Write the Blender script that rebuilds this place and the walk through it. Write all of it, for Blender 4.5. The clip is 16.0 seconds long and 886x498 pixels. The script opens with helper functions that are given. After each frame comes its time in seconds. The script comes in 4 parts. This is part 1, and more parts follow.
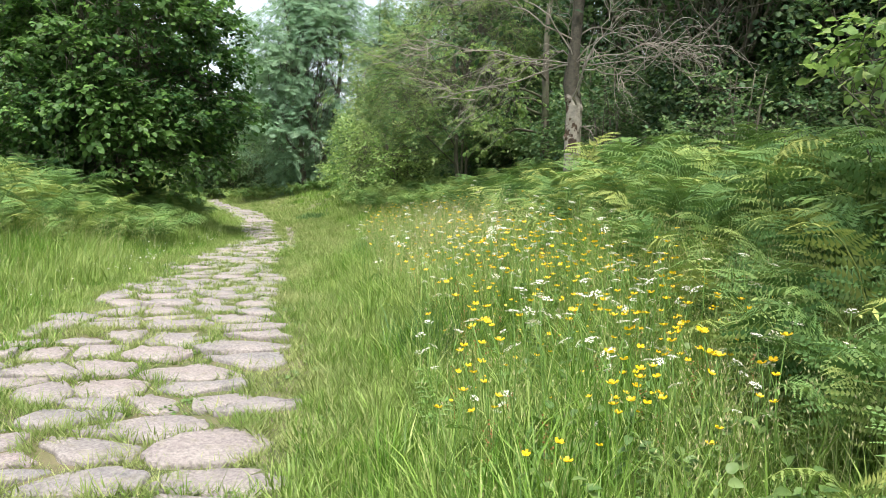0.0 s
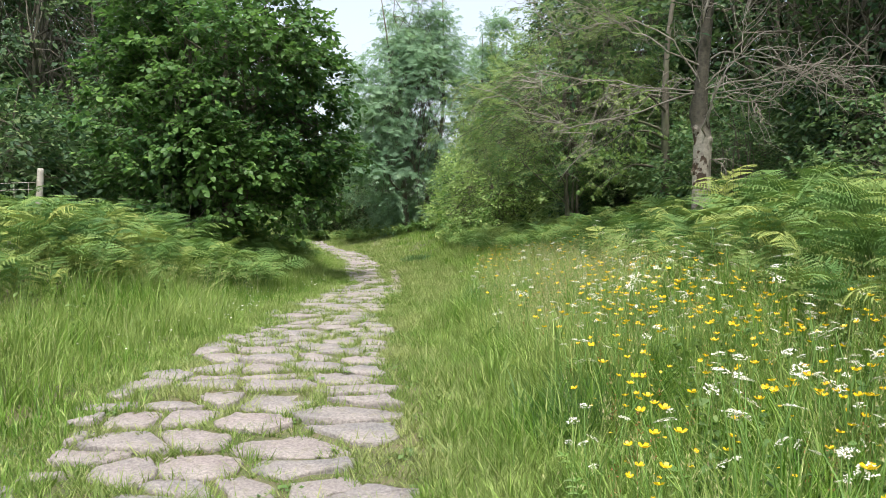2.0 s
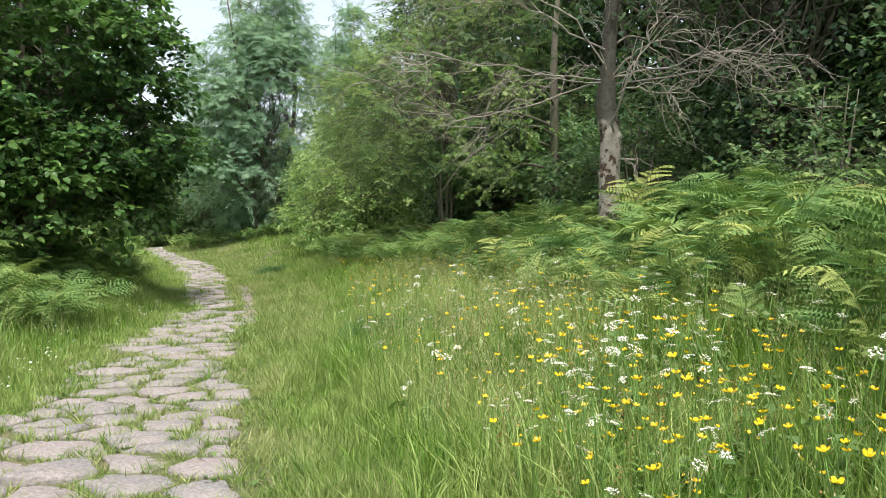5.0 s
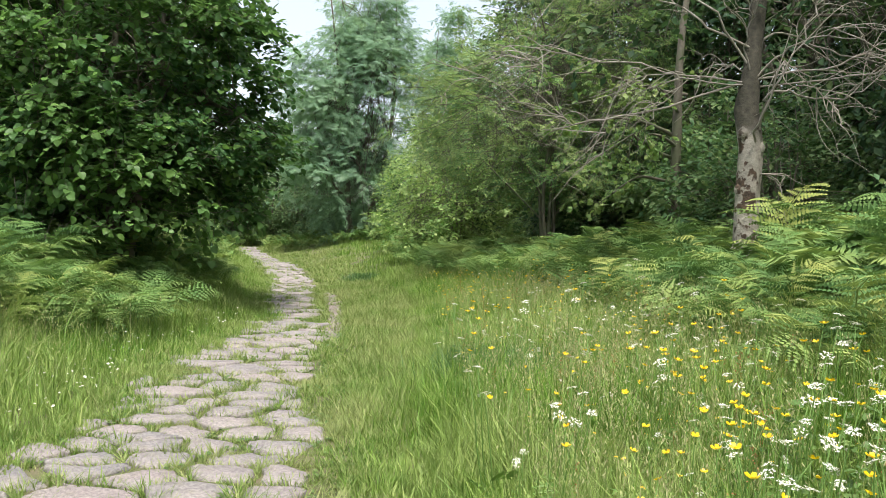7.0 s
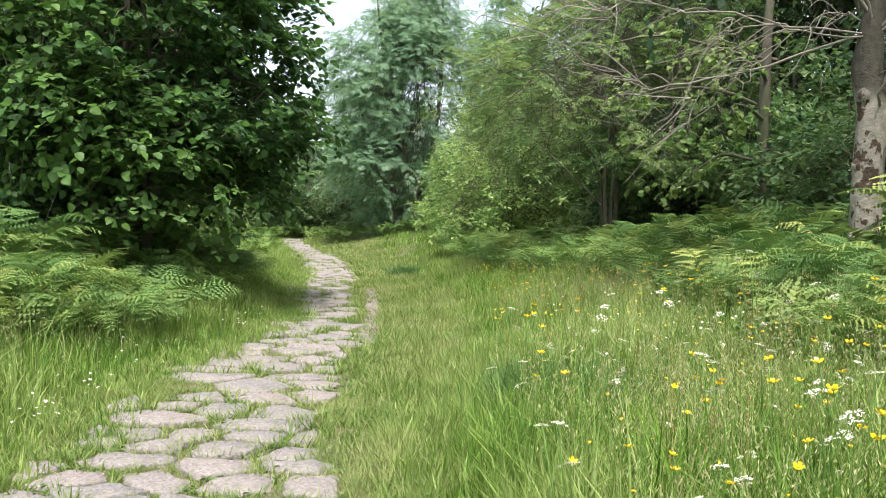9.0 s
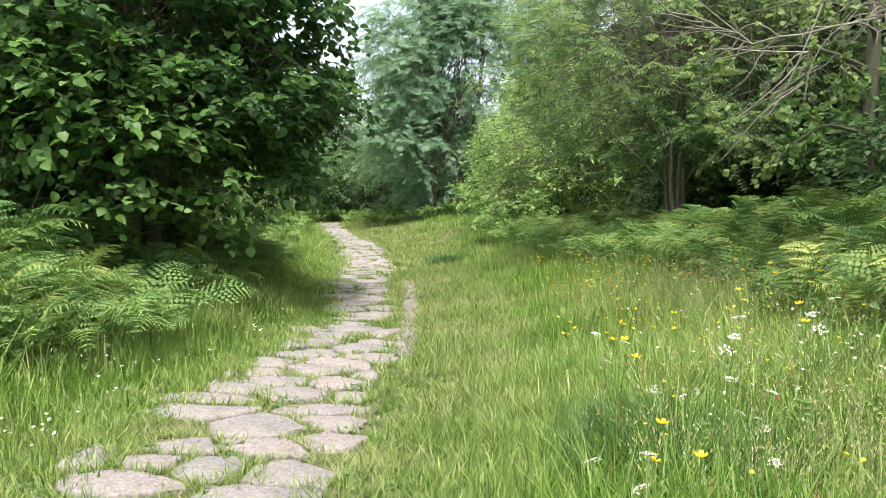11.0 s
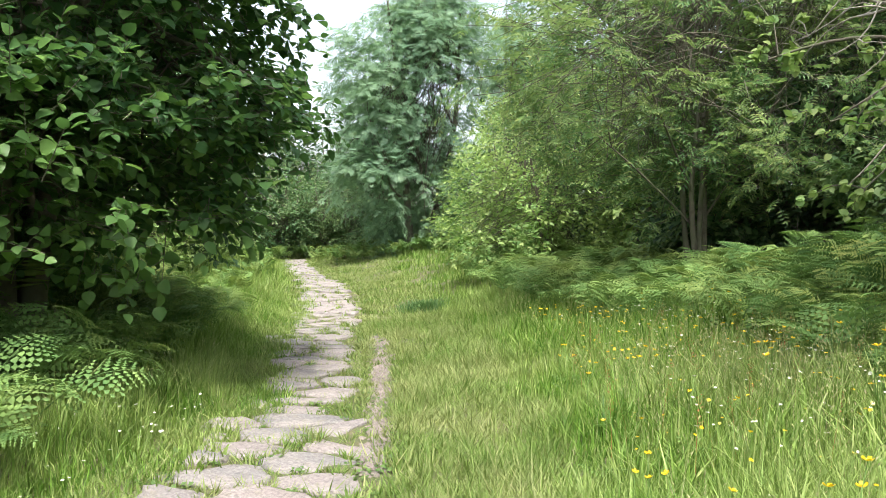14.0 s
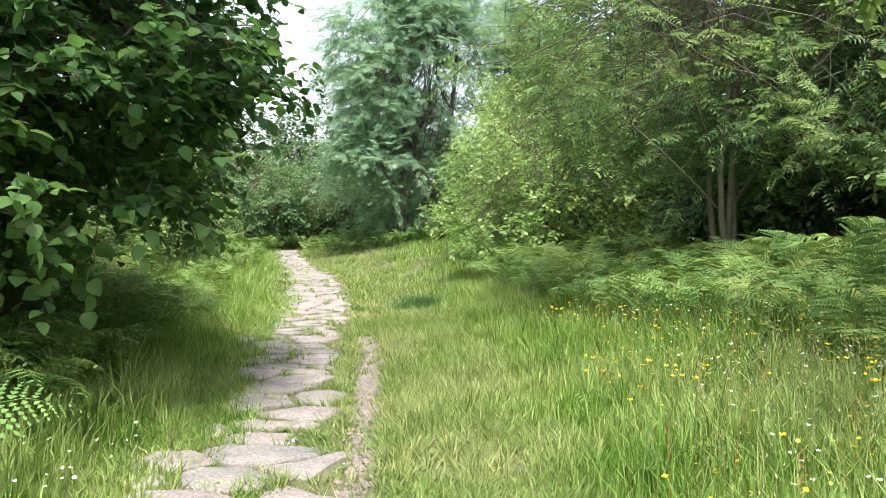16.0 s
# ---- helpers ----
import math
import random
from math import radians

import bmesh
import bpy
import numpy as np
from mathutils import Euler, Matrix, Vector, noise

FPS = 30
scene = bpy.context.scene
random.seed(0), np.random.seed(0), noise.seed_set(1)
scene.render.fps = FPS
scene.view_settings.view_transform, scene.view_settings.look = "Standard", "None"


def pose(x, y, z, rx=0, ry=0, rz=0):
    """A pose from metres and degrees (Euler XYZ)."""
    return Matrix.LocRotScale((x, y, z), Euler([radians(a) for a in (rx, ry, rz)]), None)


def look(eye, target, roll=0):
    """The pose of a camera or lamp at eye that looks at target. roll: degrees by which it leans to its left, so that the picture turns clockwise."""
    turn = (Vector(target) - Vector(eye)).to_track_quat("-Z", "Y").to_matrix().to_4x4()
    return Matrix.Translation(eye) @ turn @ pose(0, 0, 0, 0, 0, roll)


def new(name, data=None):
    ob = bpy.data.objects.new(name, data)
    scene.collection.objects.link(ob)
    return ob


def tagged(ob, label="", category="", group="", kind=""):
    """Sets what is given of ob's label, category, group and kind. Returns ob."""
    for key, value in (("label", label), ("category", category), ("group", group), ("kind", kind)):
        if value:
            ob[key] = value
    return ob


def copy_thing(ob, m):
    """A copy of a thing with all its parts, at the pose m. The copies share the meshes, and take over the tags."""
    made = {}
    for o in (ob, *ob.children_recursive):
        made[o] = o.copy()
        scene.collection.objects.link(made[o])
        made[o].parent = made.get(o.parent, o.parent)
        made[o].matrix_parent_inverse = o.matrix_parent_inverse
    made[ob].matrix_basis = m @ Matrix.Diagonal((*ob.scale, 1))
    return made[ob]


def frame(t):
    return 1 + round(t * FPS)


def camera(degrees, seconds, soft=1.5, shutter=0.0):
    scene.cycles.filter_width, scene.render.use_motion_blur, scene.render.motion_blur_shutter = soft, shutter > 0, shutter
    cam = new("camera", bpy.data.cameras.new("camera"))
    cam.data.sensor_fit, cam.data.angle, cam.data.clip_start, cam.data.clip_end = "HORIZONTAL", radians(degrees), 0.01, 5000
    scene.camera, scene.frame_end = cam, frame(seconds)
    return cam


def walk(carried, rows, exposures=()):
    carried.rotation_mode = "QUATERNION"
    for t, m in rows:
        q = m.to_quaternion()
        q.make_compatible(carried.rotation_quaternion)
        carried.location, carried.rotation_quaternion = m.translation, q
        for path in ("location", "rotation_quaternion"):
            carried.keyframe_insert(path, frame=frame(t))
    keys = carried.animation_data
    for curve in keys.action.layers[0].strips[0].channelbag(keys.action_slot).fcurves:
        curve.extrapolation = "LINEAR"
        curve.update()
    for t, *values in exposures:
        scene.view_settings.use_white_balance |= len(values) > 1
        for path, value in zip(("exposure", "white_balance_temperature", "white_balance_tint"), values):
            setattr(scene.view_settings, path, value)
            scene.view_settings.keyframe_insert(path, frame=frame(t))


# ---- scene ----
cam = camera(57.6, 16.0, soft=0.6)
PATH = [
    (0, (0.106, -0.389, 1.382), (0.115, 1.604, 1.215), 0.5),
    (0.5, (0.012, -0.288, 1.389), (-0.017, 1.708, 1.263), 0.2),
    (1, (-0.055, -0.055, 1.392), (-0.15, 1.94, 1.286), 0.1),
    (1.5, (-0.096, 0.256, 1.424), (-0.271, 2.248, 1.364), -0.1),
    (2, (-0.16, 0.615, 1.403), (-0.399, 2.599, 1.333), -0.2),
    (2.5, (-0.262, 1.065, 1.411), (-0.515, 3.047, 1.333), -0.4),
    (3, (-0.352, 1.526, 1.432), (-0.642, 3.503, 1.343), 0.3),
    (3.5, (-0.425, 1.913, 1.454), (-0.714, 3.89, 1.36), -0.1),
    (4, (-0.535, 2.428, 1.532), (-0.557, 4.426, 1.443), -0.4),
    (4.2, (-0.555, 2.591, 1.555), (-0.43, 4.585, 1.465), -1.1),
    (6.3, (-0.812, 4.043, 1.668), (-0.762, 6.041, 1.612), 1.5),
    (6.5, (-0.797, 4.179, 1.656), (-0.816, 6.178, 1.601), 1.5),
    (7, (-0.807, 4.466, 1.661), (-0.904, 6.463, 1.603), 1.7),
    (7.5, (-0.863, 4.885, 1.655), (-1.008, 6.879, 1.599), 2.0),
    (8, (-0.917, 5.276, 1.653), (-1.086, 7.268, 1.598), 1.9),
    (8.5, (-0.914, 5.676, 1.623), (-1.113, 7.665, 1.558), 1.5),
    (9, (-0.929, 6.125, 1.597), (-1.145, 8.111, 1.515), 1.4),
    (9.5, (-0.973, 6.531, 1.623), (-1.19, 8.517, 1.53), 1.3),
    (10, (-1.055, 6.981, 1.65), (-1.287, 8.964, 1.536), 1.4),
    (10.2, (-1.092, 7.124, 1.683), (-1.385, 9.099, 1.563), 1.1),
    (12.3, (-1.431, 8.897, 1.616), (-1.752, 10.867, 1.477), 0.8),
    (12.5, (-1.479, 9.063, 1.639), (-1.725, 11.045, 1.535), 0.6),
    (13, (-1.579, 9.514, 1.678), (-1.821, 11.497, 1.592), 0.7),
    (13.5, (-1.629, 9.938, 1.72), (-1.875, 11.922, 1.674), 0.6),
    (14, (-1.694, 10.365, 1.714), (-1.945, 12.349, 1.665), 0.5),
    (14.5, (-1.734, 10.689, 1.709), (-1.967, 12.675, 1.665), 0.3),
    (15, (-1.754, 11.089, 1.702), (-1.993, 13.073, 1.642), 0.4),
    (15.5, (-1.788, 11.413, 1.671), (-2.032, 13.397, 1.604), 0.3),
    (16, (-1.884, 11.79, 1.681), (-2.127, 13.774, 1.607), 0.4),
]
EXPOSURES = [(0, 1.4), (1.5, 1.18), (3.5, 1.17), (8, 1.27), (10, 1.43), (12.5, 1.55), (14, 1.58), (16, 1.7)]
walk(cam, [(t, look(eye, target, roll)) for t, eye, target, roll in PATH], EXPOSURES)

# ---- light ----
SUN_EL, SUN_AZ = radians(68), radians(172)      # azimuth clockwise from +y
world = bpy.data.worlds.new("overcast_sky")
scene.world = world
world.use_nodes = True
wn, wl = world.node_tree.nodes, world.node_tree.links
wn.clear()
sky = wn.new("ShaderNodeTexSky")
sky.sky_type, sky.sun_disc = "NISHITA", False
sky.sun_elevation, sky.sun_rotation = SUN_EL, SUN_AZ
sky.dust_density, sky.air_density, sky.ozone_density = 4.0, 1.0, 1.0
soft_sky = wn.new("ShaderNodeHueSaturation")
soft_sky.inputs["Saturation"].default_value = 0.52
backdrop_light = wn.new("ShaderNodeBackground")
backdrop_light.inputs["Strength"].default_value = 0.145
world_out = wn.new("ShaderNodeOutputWorld")
wl.new(sky.outputs[0], soft_sky.inputs["Color"])
wl.new(soft_sky.outputs[0], backdrop_light.inputs["Color"])
wl.new(backdrop_light.outputs[0], world_out.inputs[0])

sun_data = bpy.data.lights.new("sun", "SUN")
sun_data.energy, sun_data.angle, sun_data.color = 2.2, radians(10), (1.0, 0.96, 0.88)
sun = new("sun", sun_data)
to_sun = Vector((math.sin(SUN_AZ) * math.cos(SUN_EL), math.cos(SUN_AZ) * math.cos(SUN_EL), math.sin(SUN_EL)))
sun.matrix_world = look(tuple(to_sun * 60), (0, 0, 0))


# ---- materials ----
def material(name):
    m = bpy.data.materials.new(name)
    m.use_nodes = True
    n, l = m.node_tree.nodes, m.node_tree.links
    return m, n, l, n["Principled BSDF"], n["Material Output"]


def ramp(n, l, fac, stops):
    r = n.new("ShaderNodeValToRGB")
    els = r.color_ramp.elements
    while len(els) < len(stops):
        els.new(0.5)
    for e, (p, c) in zip(els, stops):
        e.position, e.color = p, (*c, 1)
    l.new(fac, r.inputs[0])
    return r.outputs[0]


def noise_tex(n, l, scale, detail=4.0, rough=0.55, coords="Object"):
    tc = n.new("ShaderNodeTexCoord")
    t = n.new("ShaderNodeTexNoise")
    t.inputs["Scale"].default_value, t.inputs["Detail"].default_value, t.inputs["Roughness"].default_value = scale, detail, rough
    l.new(tc.outputs[coords], t.inputs["Vector"])
    return t.outputs["Fac"]


def mixed(n, l, fac, a, b, mode="MIX"):
    m = n.new("ShaderNodeMix")
    m.data_type, m.blend_type = "RGBA", mode
    for i, v in ((0, fac), (6, a), (7, b)):
        if isinstance(v, (int, float)):
            m.inputs[i].default_value = v
        elif isinstance(v, tuple):
            m.inputs[i].default_value = (*v, 1)
        else:
            l.new(v, m.inputs[i])
    return m.outputs[2]


def bump(n, l, height, strength, distance, p):
    b = n.new("ShaderNodeBump")
    b.inputs["Strength"].default_value, b.inputs["Distance"].default_value = strength, distance
    l.new(height, b.inputs["Height"])
    l.new(b.outputs[0], p.inputs["Normal"])


def leaf_material(name, dark, light, other, trans=0.35, rough=0.45, patch=0.7, spec=0.35, tone_by="leaf"):
    """Foliage: every leaf, whole object or patch its own tone, patches of a third tone, some light let through."""
    m, n, l, p, out = material(name)
    geo = n.new("ShaderNodeNewGeometry")
    tone = geo.outputs["Random Per Island"]
    if tone_by == "object":
        tone = n.new("ShaderNodeObjectInfo").outputs["Random"]
    elif tone_by == "patch":
        tone = noise_tex(n, l, 4.0, 3)
    c = ramp(n, l, tone, [(0.0, dark), (0.62, light), (1.0, other)])
    f = ramp(n, l, noise_tex(n, l, patch, 3), [(0.42, (0, 0, 0)), (0.62, (1, 1, 1))])
    c = mixed(n, l, f, c, mixed(n, l, 0.5, c, other))
    fine = ramp(n, l, noise_tex(n, l, patch * 6, 3), [(0.4, (0, 0, 0)), (0.65, (1, 1, 1))])
    c = mixed(n, l, fine, c, mixed(n, l, 0.45, c, dark))
    l.new(c, p.inputs["Base Color"])
    p.inputs["Roughness"].default_value = rough
    p.inputs["Specular IOR Level"].default_value = spec
    tr = n.new("ShaderNodeBsdfTranslucent")
    l.new(mixed(n, l, 0.35, c, (min(1, light[0] * 1.6), min(1, light[1] * 1.5), light[2] * 0.6)), tr.inputs["Color"])
    ms = n.new("ShaderNodeMixShader")
    ms.inputs[0].default_value = trans
    l.new(p.outputs[0], ms.inputs[1])
    l.new(tr.outputs[0], ms.inputs[2])
    l.new(ms.outputs[0], out.inputs[0])
    return m


def bark_material(name, a, b, c, scale=6.0):
    m, n, l, p, out = material(name)
    f1 = noise_tex(n, l, scale, 6, 0.65)
    f2 = noise_tex(n, l, scale * 0.35, 3)
    col = mixed(n, l, ramp(n, l, f2, [(0.47, (0, 0, 0)), (0.58, (1, 1, 1))]), ramp(n, l, f1, [(0.3, a), (0.7, b)]), c)
    l.new(col, p.inputs["Base Color"])
    p.inputs["Roughness"].default_value = 0.85
    bump(n, l, f1, 0.7, 0.02, p)
    return m


M_HAZEL = leaf_material("hazel_leaf", (0.036, 0.095, 0.036), (0.078, 0.175, 0.056), (0.180, 0.315, 0.075), 0.42, 0.45, 0.5, 0.25)
M_OAK = leaf_material("woodland_leaf", (0.026, 0.064, 0.034), (0.062, 0.125, 0.058), (0.140, 0.200, 0.075), 0.35, 0.5, 0.4, 0.2)
M_SHRUB = leaf_material("shrub_leaf", (0.050, 0.118, 0.056), (0.120, 0.225, 0.095), (0.270, 0.340, 0.150), 0.4, 0.5, 0.5, 0.2)
# far ash: distance haze is put into these pale blue-grey leaf tones
M_ASH = leaf_material("hazed_ash_leaf", (0.120, 0.225, 0.145), (0.215, 0.350, 0.230), (0.300, 0.430, 0.260), 0.5, 0.45, 0.3, 0.2)
M_ROWAN = leaf_material("rowan_leaf", (0.070, 0.158, 0.075), (0.175, 0.310, 0.125), (0.380, 0.430, 0.170), 0.42, 0.45, 0.6, 0.2)
M_LIGHT = leaf_material("pale_bush_leaf", (0.105, 0.210, 0.070), (0.230, 0.370, 0.125), (0.430, 0.500, 0.200), 0.45, 0.5, 0.6, 0.2)
M_FERN = leaf_material("bracken_leaf", (0.048, 0.115, 0.038), (0.165, 0.285, 0.085), (0.390, 0.435, 0.130), 0.26, 0.6, 1.1, 0.15, "patch")
M_FROND = leaf_material("bracken_frond", (0.055, 0.128, 0.042), (0.155, 0.270, 0.080), (0.390, 0.430, 0.125), 0.26, 0.6, 2.0, 0.15, "object")
M_GRASS = leaf_material("meadow_grass", (0.036, 0.110, 0.014), (0.205, 0.365, 0.058), (0.480, 0.540, 0.210), 0.32, 0.45, 0.7, 0.2)
M_SHORT = leaf_material("trodden_grass", (0.075, 0.145, 0.032), (0.205, 0.310, 0.078), (0.440, 0.440, 0.215), 0.35, 0.6, 0.9, 0.15)
M_SEED = leaf_material("grass_seed_head", (0.340, 0.380, 0.160), (0.500, 0.520, 0.270), (0.470, 0.410, 0.270), 0.3, 0.8, 1.0, 0.15)
M_STEM = leaf_material("flower_stem", (0.102, 0.210, 0.046), (0.158, 0.284, 0.065), (0.186, 0.294, 0.079), 0.3, 0.5)
M_YELLOW = leaf_material("buttercup_petal", (0.75, 0.5, 0.01), (0.85, 0.62, 0.02), (0.8, 0.42, 0.01), 0.3, 0.3)
M_WHITE = leaf_material("white_floret", (0.7, 0.7, 0.64), (0.8, 0.8, 0.76), (0.72, 0.68, 0.6), 0.3, 0.7)
M_BARK = bark_material("dark_bark", (0.07, 0.06, 0.045), (0.17, 0.15, 0.115), (0.11, 0.115, 0.07))


def mottled_bark():
    """Pale grey bark with rusty scars, passing into dark mossy bark higher up the trunk."""
    m, n, l, p, out = material("mottled_pale_bark")
    tc = n.new("ShaderNodeTexCoord")
    sep = n.new("ShaderNodeSeparateXYZ")
    l.new(tc.outputs["Object"], sep.inputs[0])
    f1, f2, f3 = noise_tex(n, l, 16, 6, 0.65), noise_tex(n, l, 3.6, 4, 0.6), noise_tex(n, l, 2.0, 4)
    pale = ramp(n, l, f1, [(0.3, (0.2, 0.18, 0.15)), (0.7, (0.38, 0.355, 0.3))])
    scar = ramp(n, l, f1, [(0.35, (0.035, 0.026, 0.018)), (0.7, (0.11, 0.068, 0.04))])
    col = mixed(n, l, ramp(n, l, f2, [(0.54, (0, 0, 0)), (0.57, (1, 1, 1))]), pale, scar)
    up = n.new("ShaderNodeMath")
    up.operation = "MULTIPLY_ADD"
    l.new(f3, up.inputs[0])
    up.inputs[1].default_value = 1.6
    l.new(sep.outputs["Z"], up.inputs[2])
    high = n.new("ShaderNodeMapRange")
    high.inputs["From Min"].default_value, high.inputs["From Max"].default_value = 3.0, 3.35
    l.new(up.outputs[0], high.inputs["Value"])
    col = mixed(n, l, high.outputs[0], col, ramp(n, l, f1, [(0.3, (0.03, 0.028, 0.02)), (0.7, (0.085, 0.078, 0.055))]))
    l.new(col, p.inputs["Base Color"])
    p.inputs["Roughness"].default_value = 0.85
    bump(n, l, f1, 0.8, 0.03, p)
    return m


M_MOTTLED = mottled_bark()
M_TWIG = bark_material("pale_dead_twig", (0.200, 0.180, 0.150), (0.340, 0.315, 0.275), (0.235, 0.215, 0.175), 9.0)
M_POST = bark_material("weathered_post_wood", (0.3, 0.28, 0.25), (0.45, 0.42, 0.37), (0.25, 0.22, 0.18), 12.0)


def stone_material(name, a, b, c):
    m, n, l, p, out = material(name)
    info = n.new("ShaderNodeObjectInfo")
    f1, f2, f3 = noise_tex(n, l, 2.2, 5), noise_tex(n, l, 38, 5, 0.7), noise_tex(n, l, 9, 4)
    base = mixed(n, l, info.outputs["Random"], a, b)
    grey = n.new("ShaderNodeMath")
    grey.operation = "FRACT"
    seven = n.new("ShaderNodeMath")
    seven.operation = "MULTIPLY"
    seven.inputs[1].default_value = 7.3
    l.new(info.outputs["Random"], seven.inputs[0])
    l.new(seven.outputs[0], grey.inputs[0])
    base = mixed(n, l, ramp(n, l, grey.outputs[0], [(0.0, (0.55, 0.55, 0.55)), (0.5, (0, 0, 0)), (1.0, (0.25, 0.25, 0.25))]), base, (0.19, 0.185, 0.18))
    base = mixed(n, l, ramp(n, l, f1, [(0.4, (0, 0, 0)), (0.65, (1, 1, 1))]), base, c)
    base = mixed(n, l, ramp(n, l, f3, [(0.56, (0, 0, 0)), (0.66, (0.6, 0.6, 0.6))]), base, (0.17, 0.16, 0.12))
    base = mixed(n, l, 0.75, base, ramp(n, l, f2, [(0.3, (0.22, 0.22, 0.23)), (0.7, (0.8, 0.78, 0.76))]), "OVERLAY")
    l.new(base, p.inputs["Base Color"])
    p.inputs["Roughness"].default_value = 0.85
    h = n.new("ShaderNodeMath")
    h.operation = "ADD"
    l.new(f2, h.inputs[0])
    l.new(f3, h.inputs[1])
    bump(n, l, h.outputs[0], 0.9, 0.02, p)
    return m


M_FLAG = stone_material("sandstone_flag", (0.262, 0.222, 0.215), (0.190, 0.184, 0.186), (0.280, 0.254, 0.240))
M_RUSH = leaf_material("dark_tuft_grass", (0.035, 0.095, 0.032), (0.090, 0.195, 0.062), (0.160, 0.270, 0.090), 0.4, 0.45, 1.0)
M_WEED = leaf_material("weed_leaf", (0.06, 0.13, 0.035), (0.12, 0.22, 0.06), (0.2, 0.28, 0.09), 0.35, 0.5, 1.0)
M_SORREL = leaf_material("sorrel_spike", (0.3, 0.12, 0.05), (0.4, 0.2, 0.08), (0.35, 0.22, 0.1), 0.3, 0.7, 1.0)
M_PEBBLE = stone_material("pale_gravel", (0.225, 0.180, 0.160), (0.185, 0.162, 0.142), (0.260, 0.222, 0.195))
M_WALL = stone_material("grey_wall_stone", (0.42, 0.42, 0.4), (0.34, 0.34, 0.32), (0.5, 0.49, 0.46))


def ground_material():
    m, n, l, p, out = material("grassy_soil")
    f1, f2, f3 = noise_tex(n, l, 0.8, 5), noise_tex(n, l, 7, 6, 0.65), noise_tex(n, l, 60, 4)
    c = mixed(n, l, ramp(n, l, f1, [(0.42, (0, 0, 0)), (0.6, (1, 1, 1))]), (0.055, 0.085, 0.025), (0.115, 0.115, 0.05))
    c = mixed(n, l, ramp(n, l, f2, [(0.5, (0, 0, 0)), (0.68, (1, 1, 1))]), c, (0.14, 0.11, 0.07))
    c = mixed(n, l, ramp(n, l, f3, [(0.35, (0, 0, 0)), (0.7, (0.7, 0.7, 0.7))]), c, (0.16, 0.14, 0.07))
    l.new(c, p.inputs["Base Color"])
    p.inputs["Roughness"].default_value = 0.95
    bump(n, l, f3, 0.8, 0.02, p)
    return m


M_GROUND = ground_material()


# ---- mesh helpers ----
def rng(seed):
    return np.random.default_rng(seed)


def mesh_of(name, V, F, mat, smooth=False):
    V, F = np.asarray(V, dtype=np.float32), np.asarray(F, dtype=np.int32)
    me = bpy.data.meshes.new(name)
    me.vertices.add(len(V))
    me.vertices.foreach_set("co", V.ravel())
    me.loops.add(F.size)
    me.loops.foreach_set("vertex_index", F.ravel())
    me.polygons.add(len(F))
    me.polygons.foreach_set("loop_start", np.arange(0, F.size, 3, dtype=np.int32))
    if smooth:
        me.polygons.foreach_set("use_smooth", np.ones(len(F), dtype=bool))
    me.update(calc_edges=True)
    me.materials.append(mat)
    return me


def joined(pieces):
    """One vertex and one triangle array out of many."""
    V, F, k = [], [], 0
    for v, f in pieces:
        V.append(v)
        F.append(np.asarray(f) + k)
        k += len(v)
    return np.concatenate(V), np.concatenate(F)


def part(name, data, parent, label="", m=None):
    ob = new(name, data)
    ob.parent = parent
    if m is not None:
        ob.matrix_basis = m
    return tagged(ob, label)


def empty_at(name, m):
    ob = new(name)
    ob.empty_display_size = 0.1
    ob.matrix_basis = m
    return ob


def unit(a):
    return a / (np.linalg.norm(a, axis=-1, keepdims=True) + 1e-9)


def scatter(T, F, pos, tip, normal, size):
    """The template T (x across, y along, z up) at every place, turned to tip and normal."""
    d = unit(tip)
    s = unit(np.cross(d, normal))
    n = np.cross(s, d)
    R = np.stack([s, d, n], axis=2) * np.asarray(size).reshape(-1, 1, 1)
    V = np.einsum("nij,kj->nki", R, T) + pos[:, None, :]
    k = len(T)
    return V.reshape(-1, 3), (F[None] + (np.arange(len(pos)) * k)[:, None, None]).reshape(-1, 3)


def tube(P, r, sides=6, cap=True):
    """A round, tapering limb along the points P."""
    P = np.asarray(P, dtype=float)
    r = np.broadcast_to(np.asarray(r, dtype=float), (len(P),))
    t = unit(np.gradient(P, axis=0))
    ref = np.array([0.31, 0.95, 0.05]) if abs(t[0] @ np.array([0.31, 0.95, 0.05])) < 0.9 else np.array([1.0, 0, 0])
    u = unit(np.cross(t, ref))
    w = np.cross(t, u)
    a = np.linspace(0, 2 * np.pi, sides, endpoint=False)
    V = P[:, None] + r[:, None, None] * (np.cos(a)[None, :, None] * u[:, None] + np.sin(a)[None, :, None] * w[:, None])
    F = []
    for i in range(len(P) - 1):
        for j in range(sides):
            p, q = i * sides + j, i * sides + (j + 1) % sides
            F += [(p, q, q + sides), (p, q + sides, p + sides)]
    V = V.reshape(-1, 3)
    if cap:
        k = len(V)
        V = np.concatenate([V, P[-1:]])
        F += [((len(P) - 1) * sides + j, (len(P) - 1) * sides + (j + 1) % sides, k) for j in range(sides)]
    return V, np.array(F)


def bent(a, b, g, steps=7, sag=0.0, wild=0.12):
    """A wandering line from a to b."""
    a, b = np.asarray(a, float), np.asarray(b, float)
    f = np.linspace(0, 1, steps)[:, None]
    L = np.linalg.norm(b - a)
    P = a + (b - a) * f
    P += np.sin(f * np.pi) * g.normal(0, wild * L, 3) + np.sin(f * 2 * np.pi) * g.normal(0, wild * 0.5 * L, 3)
    P[:, 2] += (np.sin(f * np.pi) * sag * L)[:, 0]
    return P


